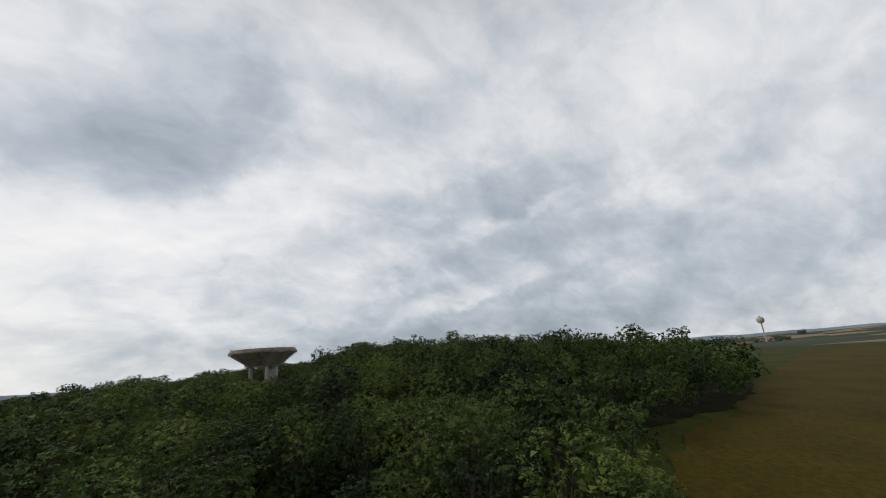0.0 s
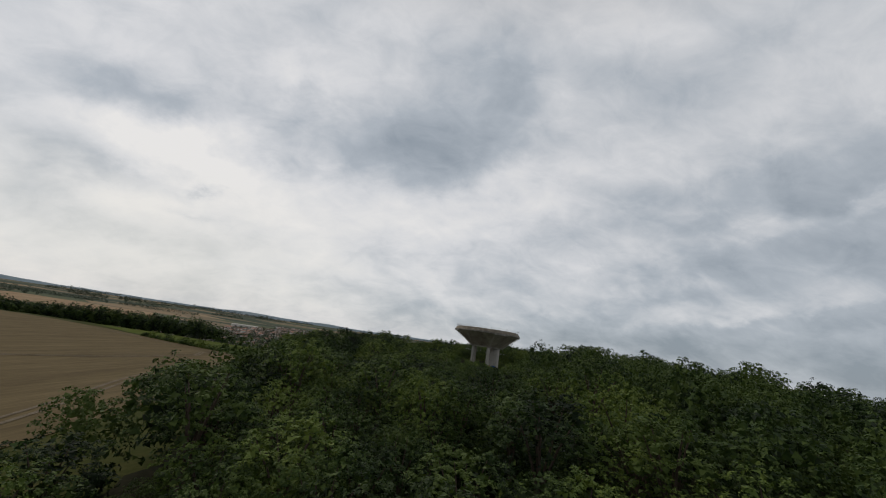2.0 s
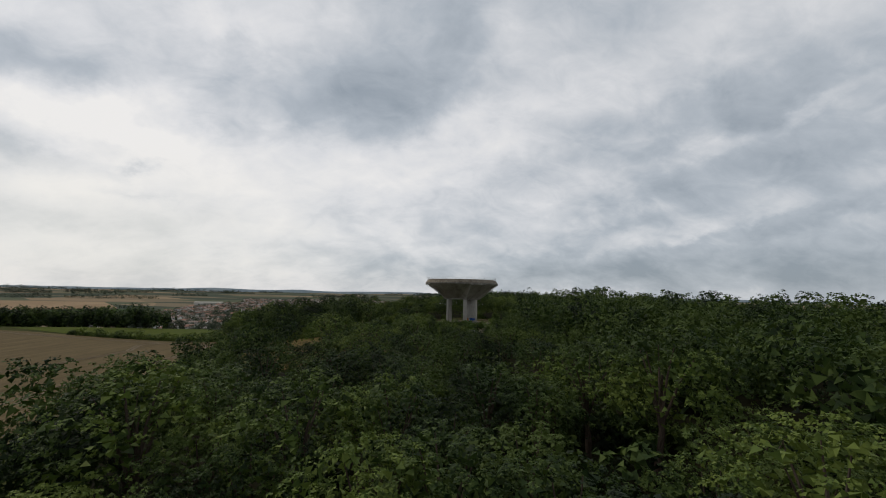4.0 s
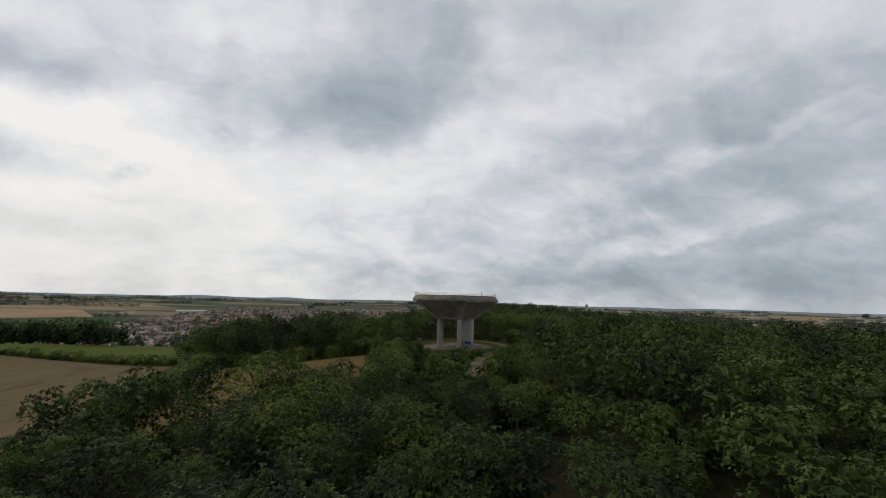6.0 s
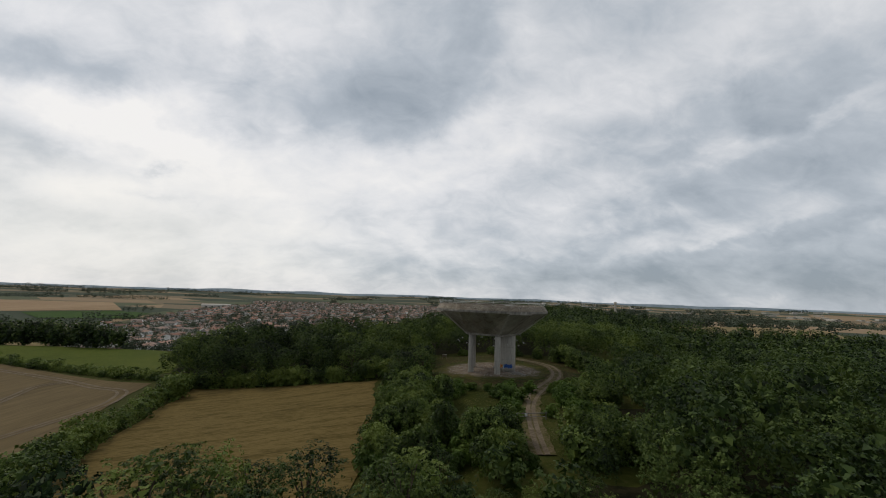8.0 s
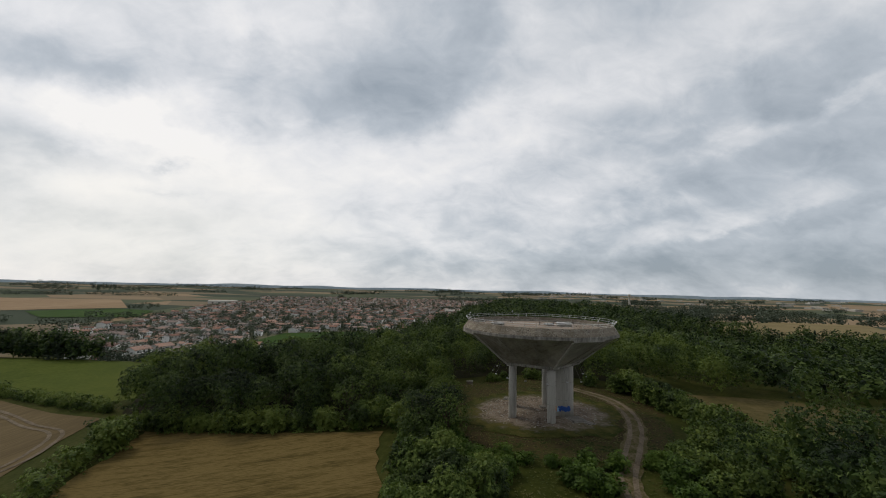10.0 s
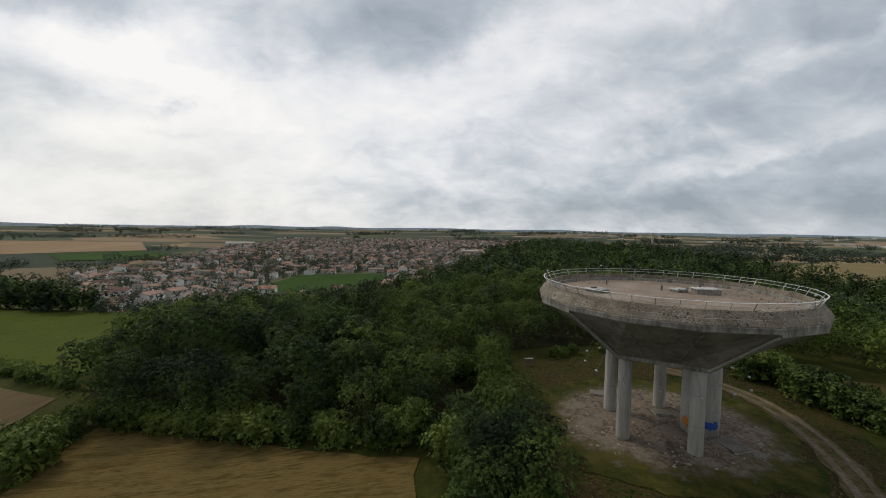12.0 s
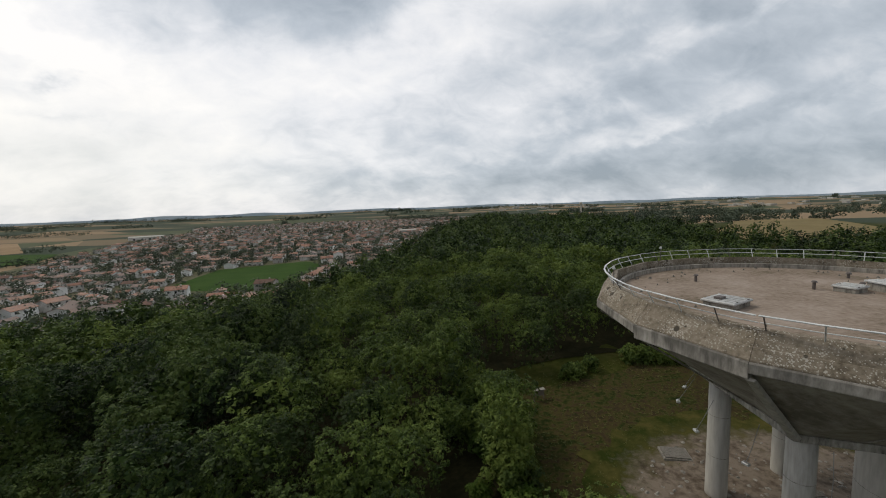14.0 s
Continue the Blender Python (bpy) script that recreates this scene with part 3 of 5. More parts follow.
def pad_material():
    """Bare gravel that frays out into the grass."""
    m = material("worn_pad", [(0.070, 0.054, 0.040), (0.140, 0.113, 0.087), (0.225, 0.187, 0.150), (0.180, 0.148, 0.116)], 0.30, 0.95, 7, 0.6, mixing=0.5)
    nt = m.node_tree
    bsdf = nt.nodes["Principled BSDF"]
    bare = bsdf.inputs["Base Color"].links[0].from_socket
    geo = nt.nodes.new("ShaderNodeNewGeometry")
    mp = nt.nodes.new("ShaderNodeMapping")
    mp.inputs["Location"].default_value, mp.inputs["Scale"].default_value = (-0.05, -0.09, 0), (1 / 10.8, 1 / 9.2, 0)
    nt.links.new(geo.outputs["Position"], mp.inputs[0])
    ln = nt.nodes.new("ShaderNodeVectorMath")
    ln.operation = "LENGTH"
    nt.links.new(mp.outputs[0], ln.inputs[0])
    ns = nt.nodes.new("ShaderNodeTexNoise")
    ns.inputs["Scale"].default_value, ns.inputs["Detail"].default_value, ns.inputs["Roughness"].default_value = 0.45, 7, 0.65
    nt.links.new(geo.outputs["Position"], ns.inputs[0])
    ad = nt.nodes.new("ShaderNodeMath")
    ad.operation = "MULTIPLY_ADD"
    nt.links.new(ns.outputs[0], ad.inputs[0])
    ad.inputs[1].default_value = 1.1
    nt.links.new(ln.outputs["Value"], ad.inputs[2])
    mr = nt.nodes.new("ShaderNodeMapRange")
    mr.inputs["From Min"].default_value, mr.inputs["From Max"].default_value = 1.38, 1.66
    nt.links.new(ad.outputs[0], mr.inputs[0])
    gr = nt.nodes.new("ShaderNodeValToRGB")
    for e, p, c in zip((gr.color_ramp.elements[0], gr.color_ramp.elements[1]), (0.4, 0.62), ((0.026, 0.038, 0.006, 1), (0.085, 0.076, 0.022, 1))):
        e.position, e.color = p, c
    nt.links.new(ns.outputs[0], gr.inputs[0])
    mx = nt.nodes.new("ShaderNodeMix")
    mx.data_type = "RGBA"
    nt.links.new(mr.outputs[0], mx.inputs[0]), nt.links.new(bare, mx.inputs[6]), nt.links.new(gr.outputs[0], mx.inputs[7])
    nt.links.new(mx.outputs[2], bsdf.inputs["Base Color"])
    return m


field("gravel_pad", PAD, pad_material(), "trodden gravel and bare earth under the water tower", 1.5, 0.12, "gravel", ragged=2.5)
field("garden_land", [(-440, 330), (-250, 275), (-60, 335), (60, 560), (260, 1100), (380, 1750), (-760, 1750), (-640, 1000), (-520, 620)], GARDEN, "gardens and yards between the town houses", 40, 0.25)
GREENF = [(-214, 332), (-135, 308), (-100, 345), (-95, 440), (-122, 476), (-206, 440)]
field("green_field", GREENF, GREENCROP, "bright green crop field between the houses", 14, 0.4)
field("yellow_field", [(152, 148), (179, 128), (300, 190), (430, 330), (340, 340), (202, 213), (160, 197)], CROP, "yellowish dry grass field on the slope", 20, 0.6)
field("tan_field", [(-1422, 1115), (-1010, 1203), (-710, 840), (-863, 650), (-1300, 800)], TAN, "wide tan harvested field on the plain", 40, 0.8)
field("crop_field", [(-780, 685), (-700, 800), (-600, 770), (-520, 615), (-630, 560)], GREENCROP, "dark green crop field beside the town", 30, 1.0)
field("orange_field", [(420, 900), (560, 860), (640, 980), (520, 1040)], CROP, "orange ripe crop field on the plain", 30, 0.8)
field("pale_field", [(-400, 240), (-360, 290), (-440, 330), (-520, 270)], CROP, "small pale harvested field beside the houses", 20, 0.6)
OUTER = [(-68, -118), (-77, -92), (-90, -58), (-91, -30), (-88, -2), (-91, 10), (-97, 19), (-108, 24.5), (-124, 34), (-150, 46), (-230, 78)]
for side in (-0.9, 0.9):
    ribbon("wheel_track", [(x + side, y + 0.5 * side) for x, y in OUTER], 0.75, DIRT, "pale pair of wheel tracks across stubble")
    ribbon("wheel_track", [(x + side, y - 0.4 * side) for x, y in ((-122, 33), (-126, 27), (-121, 15), (-118, 3), (-126, -30), (-150, -70))], 0.75, DIRT, "pale pair of wheel tracks turning off across stubble")
TRACK = [(9.5, 18), (13.6, 13.2), (16.0, 8.2), (16.1, 3), (14.7, -3), (11.9, -9.4), (7.8, -16.4), (4.2, -22.4), (2.1, -28.2), (0.5, -34), (-0.9, -41.5), (-1.8, -48)]


def off_track(x, y):
    return min(math.hypot(x - (a[0] + (b[0] - a[0]) * t), y - (a[1] + (b[1] - a[1]) * t)) for a, b in zip(TRACK, TRACK[1:]) for t in (0, 0.25, 0.5, 0.75, 1))


ribbon("dirt_track", TRACK, 2.9, VERGE, "grassy middle and verges of the worn dirt track", 0.13)
for side in (-0.78, 0.78):
    rut = []
    for i, (x, y) in enumerate(TRACK):
        (ax, ay), (bx, by) = TRACK[max(0, i - 1)], TRACK[min(len(TRACK) - 1, i + 1)]
        n = math.hypot(bx - ax, by - ay)
        w = side * (0.55 if y < -27 else 1.0)
        rut.append((x - (by - ay) / n * w, y + (bx - ax) / n * w))
    ribbon("dirt_track", rut, 0.62, DIRT, "worn rut of the dirt track to the tower", 0.17)

# ---- the water tower ----
FACE = 24.0
BASE_A = 205.0
LEGS = (133, 205, 277, 61)


def ring(r, z, n=15, start=BASE_A):
    return [(r * math.cos(radians(start + k * 360 / n)), r * math.sin(radians(start + k * 360 / n)), z) for k in range(n)]


def loft(rings, closed=True):
    vs, fs = [], []
    for r in rings:
        vs += r
    n = len(rings[0])
    for i in range(len(rings) - 1):
        for k in range(n):
            fs.append((i * n + k, i * n + (k + 1) % n, (i + 1) * n + (k + 1) % n, (i + 1) * n + k))
    return vs, fs


def grown(vs, fs, mat, name, parent, label="", bevel=0.0):
    bm = bmesh.new()
    bv = [bm.verts.new(v) for v in vs]
    for f in fs:
        bm.faces.new([bv[i] for i in f])
    bmesh.ops.remove_doubles(bm, verts=bm.verts, dist=0.001)
    if bevel:
        bmesh.ops.bevel(bm, geom=[e for e in bm.edges if e.calc_face_angle(0) > 0.5], offset=bevel, segments=1, affect="EDGES")
    return part(name, bm, mat, parent, label)


tower = tagged(empty("water_tower"), "grey concrete water tower with a faceted bowl on columns", "water tower")
penta = []
for k in range(15):
    a0, a1 = radians(BASE_A + (k // 3) * 72), radians(BASE_A + (k // 3 + 1) * 72)
    t = (k % 3) / 3
    penta.append((6.75 * (math.cos(a0) * (1 - t) + math.cos(a1) * t), 6.75 * (math.sin(a0) * (1 - t) + math.sin(a1) * t), 8.35))
pentb = [(x * 0.985, y * 0.985, 8.75) for x, y, z in penta]
vs, fs = loft([pentb, ring(12.8, 13.64)])
grown(vs, fs, CONC_UNDER, "bowl", tower, "dark stained board-marked concrete bowl")
vs, fs = loft([[(x * 0.86, y * 0.86, z + 0.02) for x, y, z in penta], penta, [(x, y, 8.74) for x, y, z in penta], [(x * 0.86, y * 0.86, 8.74) for x, y, z in penta]])
grown(vs, fs, CONC, "ring_beam", tower, "pale concrete beam round the bowl's foot", 0.03)
vs, fs = loft([ring(0.02, 8.55), [(x * 0.87, y * 0.87, 8.55) for x, y, z in penta]])
grown(vs, fs, CONC_UNDER, "soffit", tower)
# ribs run up the bowl over each column
for k in range(5):
    a = radians(BASE_A + 72 * k)
    side = Vector((-math.sin(a), math.cos(a), 0))
    lo, hi = Vector((6.6 * math.cos(a), 6.6 * math.sin(a), 8.55)), Vector((12.78 * math.cos(a), 12.78 * math.sin(a), 13.35))
    out = Vector((math.cos(a), math.sin(a), -1.1)).normalized()
    vs = []
    for p, w, d in ((lo, 0.26, 0.16), (hi, 0.20, 0.10)):
        for s, o in ((-1, -0.4), (1, -0.4), (0.75, 1), (-0.75, 1)):
            vs.append(p + side * w * s + out * d * o)
    grown(vs, [(0, 1, 5, 4), (1, 2, 6, 5), (2, 3, 7, 6), (3, 0, 4, 7), (0, 3, 2, 1), (4, 5, 6, 7)], CONC_PALE, "rib", tower, "pale concrete rib along the bowl's edge", 0.02)
for k in range(15):
    if k % 3 == 0:
        continue
    a, p = radians(BASE_A + FACE * k), Vector(penta[k])
    hi = Vector((12.8 * math.cos(a), 12.8 * math.sin(a), 13.38))
    part("seam", tube_bm([p * 0.985 + Vector((0, 0, 0.5)), hi], 0.055, 5), CONC, tower, "narrow concrete seam on the bowl")
# rim: edge band, sloping coping and parapet, one slab to a facet
for k in range(15):
    a0, a1 = BASE_A + k * FACE + 0.02, BASE_A + (k + 1) * FACE - 0.02
    low = 13.36 if k in (3, 14, 6, 9) else 13.60
    prof_band = [(12.55, low), (13.02, low + 0.02), (13.05, low + 0.08), (13.05, 14.04), (13.0, 14.1), (12.55, 14.1)]
    prof_cop = [(12.55, 14.104), (12.98, 14.104), (12.97, 14.18), (12.68, 14.62), (12.64, 14.62), (12.22, 15.22), (11.95, 15.26), (11.93, 14.45), (12.3, 14.40)]
    for nm, prof, mat, lb in (("edge_band", prof_band, CONC_EDGE, "streaked grey concrete edge slab"), ("coping", prof_cop, CONC_COP, "lichen-spotted sloping concrete coping")):
        vs = [(r * math.cos(radians(a)), r * math.sin(radians(a)), z) for a in (a0, a1) for r, z in prof]
        n = len(prof)
        fs = [(i, (i + 1) % n, n + (i + 1) % n, n + i) for i in range(n)] + [tuple(range(n))[::-1], tuple(range(n, 2 * n))]
        grown(vs, fs, mat, nm, tower, lb, 0.012)
vs, fs = loft([ring(12.1, 14.42, 60), ring(11.3, 14.42, 60), ring(6, 14.5, 60), ring(0.02, 14.56, 60)])
grown(vs, fs, DECK, "roof_deck", tower, "brownish gravelled flat roof")
vs, fs = loft([ring(11.62, 14.3, 60), ring(11.62, 14.74, 60), ring(11.36, 14.74, 60), ring(11.36, 14.3, 60)])
grown(vs, fs, CONC, "roof_kerb", tower, "low concrete kerb round the roof")
for a in LEGS:
    x, y = 5.35 * math.cos(radians(a)), 5.35 * math.sin(radians(a))
    bm = tube_bm([(x, y, -0.6), (x, y, 0.25), (x, y, 4.35), (x, y, 4.4), (x, y, 8.6)], [0.67, 0.66, 0.65, 0.65, 0.64], 28)
    col = part("column", bm, CONC_PALE, tower, "round pale concrete column", True)
    for z in (2.9, 5.8):
        part("joint", tube_bm([(x, y, z), (x, y, z + 0.03)], 0.664, 28), CONC, col)
sx, sy = 3.85, -0.9
shaft = part("stair_shaft", tube_bm([(sx, sy, -0.6), (sx, sy, 3), (sx, sy, 6), (sx, sy, 8.6)], 1.78, 40), CONC_PALE, tower, "wide round pale concrete stair shaft", True)
for z in (2.8, 5.6):
    part("joint", tube_bm([(sx, sy, z), (sx, sy, z + 0.03)], 1.792, 40), CONC, shaft)


def sprayed(a0, a1, z0, z1, mat, label, n, seed):
    """Overlapping round strokes sprayed on the shaft, each a thin layer of paint."""
    g = random.Random(seed)
    vs, fs = [], []
    for k in range(n):
        ac, zc = a0 + (a1 - a0) * (k + 0.5) / n, (z0 + z1) / 2 + g.uniform(-0.12, 0.12)
        ra, rz = (a1 - a0) / n * g.uniform(0.62, 0.85), (z1 - z0) / 2 * g.uniform(0.75, 1.05)
        o = len(vs)
        for ring_ in (0.0, 0.5, 1.0):
            for i in range(14):
                th = math.tau * i / 14
                q = ring_ * (1 + 0.16 * math.sin(3 * th + k) + 0.08 * math.sin(5 * th + seed))
                a = radians(ac + ra * q * math.cos(th))
                vs.append((sx + (1.797 + 0.0015 * k) * math.cos(a), sy + (1.797 + 0.0015 * k) * math.sin(a), zc + rz * q * math.sin(th)))
        for b in (0, 14):
            fs += [(o + b + i, o + b + (i + 1) % 14, o + b + 14 + (i + 1) % 14, o + b + 14 + i) for i in range(14)]
    return solid("painted_patch", vs, fs, mat, shaft, label)


sprayed(233, 292, 1.0, 2.0, BLUE, "blue sprayed graffiti", 4, 3)
sprayed(182, 221, 0.85, 1.75, ORANGE, "orange sprayed graffiti letters", 5, 5)
sprayed(221, 234, 0.85, 1.7, PALEBLUE, "pale blue sprayed graffiti", 1, 8)
# railing
for k in range(15):
    a0 = BASE_A + k * FACE
    for j in range(3):
        a = radians(a0 + j * FACE / 3 + 1)
        foot = Vector((12.08 * math.cos(a), 12.08 * math.sin(a), 15.2))
        head = Vector((12.46 * math.cos(a), 12.46 * math.sin(a), 15.86))
        part("rail_post", tube_bm([foot, head], 0.028, 6), RUST if (k * 3 + j) % 4 == 0 else GALV, tower)
for k in range(15):
    r, z = 12.27, 15.55
    ln = [(r * math.cos(radians(BASE_A + k * FACE + j * 8 + 0.3)), r * math.sin(radians(BASE_A + k * FACE + j * 8 + 0.3)), z + 0.015 * math.sin(k * 5 + j)) for j in (0, 1, 2, 2.96)]
    part("mid_rail", tube_bm(ln, 0.024, 8), RAIL, tower, "bright galvanised rail")
    vs, fs = [], []
    for i, j in enumerate((0, 1, 2, 2.95)):
        a = radians(BASE_A + k * FACE + j * 8 + 0.3)
        dz = 0.015 * math.sin(k * 5 + j)
        vs += [(q * math.cos(a), q * math.sin(a), z2 + dz) for q, z2 in ((12.42, 15.86), (12.52, 15.85), (12.53, 15.88), (12.43, 15.90))]
        if i:
            fs += [(4 * i - 4 + s, 4 * i - 4 + (s + 1) % 4, 4 * i + (s + 1) % 4, 4 * i + s) for s in range(4)]
    grown(vs, fs + [(0, 1, 2, 3), (15, 14, 13, 12)], RAIL, "top_rail", tower, "bright flat galvanised top rail")
for a in (100, 160, 300):
    p = Vector((12.15 * math.cos(radians(a)), 12.15 * math.sin(radians(a)), 15.2))
    lamp_post = part("marker_post", tube_bm([p, p + Vector((0, 0, 1.0))], 0.03, 6), RUST, tower)
    part("marker_lamp", tube_bm([p + Vector((0, 0, 1.0)), p + Vector((0, 0, 1.06)), p + Vector((0, 0, 1.22))], [0.07, 0.1, 0.05], 10), GALV, lamp_post)


def roof_hatch(x, y, w, d, h, turn, name, label):
    h0 = tagged(empty(name, pose(x, y, 14.5, 0, 0, turn)), label, "roof hatch")
    part("kerb", box_bm(w * 0.9, d * 0.9, h, bevel=0.03), CONC, h0)
    part("lid", box_bm(w, d, 0.12, Matrix.Translation((0, 0, h)), 0.03), LID, h0, "pale sheet-metal lid")
    for k in range(5):
        part("ridge", box_bm(0.05, d * 0.94, 0.05, Matrix.Translation(((k - 2) * w * 0.19, 0, h + 0.115)), 0.01), LID, h0)
    for s in (-1, 1):
        part("hinge", tube_bm([(s * w * 0.3 - 0.08, -d * 0.46, h + 0.13), (s * w * 0.3 + 0.08, -d * 0.46, h + 0.13)], 0.03, 6), RUST, h0)
    return h0


h1 = roof_hatch(-7.0, 0.4, 2.0, 1.7, 0.28, 20, "roof_hatch", "pale square roof hatch with a pale lid")
part("vent", box_bm(0.5, 0.4, 0.14, Matrix.Translation((-0.3, 0.2, 0.4)), 0.02), RUST, h1, "small dark vent box")
roof_hatch(4.6, 0.3, 2.6, 1.6, 0.5, -8, "roof_hatch", "larger raised roof hatch with a ribbed pale lid")
roof_hatch(2.1, 1.0, 1.4, 1.2, 0.3, 12, "roof_hatch", "low roof hatch with a pale lid")
for x, y, hh in ((0.8, 2.0, 0.5), (3.0, 1.0, 0.45), (-3.5, 6.5, 0.4), (6.5, 4.2, 0.3), (2.0, 1.5, 0.35)):
    v = tagged(empty("vent_pipe", pose(x, y, 14.5)), "short dark vent pipe on the gravelled roof", "vent pipe", "roof vents")
    part("pipe", tube_bm([(0, 0, -0.03), (0, 0, hh)], 0.09, 10), RUST, v)
    part("cap", tube_bm([(0, 0, hh), (0, 0, hh + 0.1)], [0.17, 0.1], 10), RUST, v)
# crumbs of concrete and gravel swept together on the roof
bits_v, bits_f = [], []
chip = random.Random(9)
for k in range(170):
    if k < 70:
        x, y = 4.6 + chip.gauss(0, 1.9), 0.2 + chip.gauss(0, 1.2)
    else:
        a, q = chip.uniform(0, 6.28), chip.uniform(8.6, 11.1)
        x, y = q * math.cos(a), q * math.sin(a)
    s, z, o = chip.uniform(0.04, 0.16), 14.43, len(bits_v)
    bits_v += [(x + s * math.cos(i * 1.57 + k) * chip.uniform(0.6, 1.2), y + s * math.sin(i * 1.57 + k) * chip.uniform(0.6, 1.2), z) for i in range(4)] + [(x, y, z + chip.uniform(0.12, 0.2))]
    bits_f += [(o + i, o + (i + 1) % 4, o + 4) for i in range(4)]
tagged(solid("roof_rubble", bits_v, bits_f, CONC_SLAB), "dark crumbs of concrete and gravel on the roof", "rubble", kind="stuff")
# floodlights on thin arms round the foot of the bowl
for k in range(15):
    a = radians(BASE_A + 12 + k * FACE)
    r, zs = 7.75, 6.55 + 0.15 * math.sin(k * 2.7)
    m = pose(r * math.cos(a), r * math.sin(a), zs, 0, 0, math.degrees(a) + 90)
    sw = tagged(empty("hanging_lamp", m), "small grey floodlight on a thin arm under the bowl", "lamp", "lamps under the bowl")
    part("housing", box_bm(0.36, 0.22, 0.14, bevel=0.03), GALV, sw)
    part("arm", tube_bm([(0, 0, 0.12), (0.04, 0.42, 0.95), (0, 0.95, 2.0)], 0.016, 5), DULL, sw)

# ---- trees ----
rng = np.random.default_rng(11)


def lobes_for(g, n, height, radius, base):
    """Round masses of a crown: two broad domes, and smaller ones that swell out of them."""
    top = max(base + radius * 0.5, height - radius * 0.92)
    low = base + (top - base) * 0.45
    out = [(0, 0, top, radius * 0.8), (0.1 * radius, -0.06 * radius, low, radius * 0.86)]
    for i in range(n):
        up = 0.98 - 1.25 * (i + 0.5) / n
        a = i * 2.399 + g.uniform(-0.4, 0.4)
        r = radius * g.uniform(0.22, 0.42)
        reach = math.sqrt(max(0.0, 1 - up * up)) * (radius - r * 0.62) * g.uniform(0.84, 1.1)
        out.append((reach * math.cos(a), reach * math.sin(a), top + up * (radius * 0.92 - r * 0.62) * g.uniform(0.9, 1.1) * (1.0 if up > 0 else 2.2), r))
    return out


def leaf_quads(g, lobes, count, size, low=-0.5, per=16):
    """Leaf sprays in small domed clumps over the outside of the lobes; none inside a neighbouring lobe."""
    B = np.array(lobes)
    w = B[:, 3] ** 2
    w[1] *= 0.7
    clumps = max(3, count // per)
    got_p, got_d, have = [], [], 0
    while have < clumps:
        pick = g.choice(len(lobes), clumps, p=w / w.sum())
        L = B[pick]
        d = g.normal(size=(clumps, 3))
        d /= np.linalg.norm(d, axis=1)[:, None]
        d[:, 2] = np.where(d[:, 2] < low, -d[:, 2], d[:, 2])
        p = L[:, :3] + d * (L[:, 3] * g.uniform(0.80, 1.12, clumps))[:, None]
        gap = np.linalg.norm(p[:, None, :] - B[None, :, :3], axis=2) / B[None, :, 3]
        keep = gap.min(axis=1) > 0.78
        got_p.append(p[keep]), got_d.append(d[keep])
        have += int(keep.sum())
    centre, out = np.vstack(got_p)[:clumps], np.vstack(got_d)[:clumps]
    out = out * 0.8 + g.normal(size=(clumps, 3)) * 0.22 + np.array([0, 0, 0.75])
    out /= np.linalg.norm(out, axis=1)[:, None]
    reach = size * g.uniform(1.3, 2.5, clumps)
    centre, out, reach = np.repeat(centre, per, 0), np.repeat(out, per, 0), np.repeat(reach, per)
    n = len(centre)
    e = g.normal(size=(n, 3))
    e /= np.linalg.norm(e, axis=1)[:, None]
    along = (e * out).sum(1)
    e = np.where((along < -0.15)[:, None], e - 2 * along[:, None] * out, e)
    along = (e * out).sum(1)
    p = centre + (e - out * (0.35 * along)[:, None]) * (reach * g.uniform(0.6, 1.1, n))[:, None]
    nrm = e * 0.6 + out * 0.7 + g.normal(size=(n, 3)) * 0.42
    nrm /= np.linalg.norm(nrm, axis=1)[:, None]
    t = np.cross(nrm, g.normal(size=(n, 3)))
    t /= np.linalg.norm(t, axis=1)[:, None]
    b = np.cross(nrm, t)
    s = size * g.uniform(0.6, 1.35, n)[:, None]
    v = np.stack([p - t * s * 0.45 + b * s * 0.5, p - t * s * 0.45 - b * s * 0.5, p + t * s * 0.6 - nrm * s * 0.1], 1).reshape(-1, 3)
    return v, np.arange(n * 3).reshape(-1, 3)


def inner_leaves(g, lobes, each, size):
    """Larger sprays that fill the inside of the crown behind its outer leaves."""
    B = np.repeat(np.array(lobes), [each * 5, each * 4] + [each] * (len(lobes) - 2), 0)
    n = len(B)
    d = g.normal(size=(n, 3))
    d /= np.linalg.norm(d, axis=1)[:, None]
    p = B[:, :3] + d * (B[:, 3] * g.uniform(0.3, 0.72, n))[:, None]
    nrm = d * 0.8 + g.normal(size=(n, 3)) * 0.5
    nrm /= np.linalg.norm(nrm, axis=1)[:, None]
    t = np.cross(nrm, g.normal(size=(n, 3)))
    t /= np.linalg.norm(t, axis=1)[:, None]
    b = np.cross(nrm, t)
    s = (np.minimum(B[:, 3] * 0.5, size) * g.uniform(0.7, 1.3, n))[:, None]
    v = np.stack([p - t * s * 0.5 + b * s * 0.5, p - t * s * 0.5 - b * s * 0.5, p + t * s * 0.6], 1).reshape(-1, 3)
    return v, np.arange(n * 3).reshape(-1, 3)


def crown_arrays(g, height, radius, base, lobes, leaves, size, inner=20, per=18):
    lb = lobes_for(g, lobes, height, radius, base)
    hv, hf = inner_leaves(g, lb, inner, size * 2.6)
    lv, lf = leaf_quads(g, lb, leaves, size, per=per)
    return np.vstack([hv, lv]), np.vstack([hf, lf + len(hv)]), lb


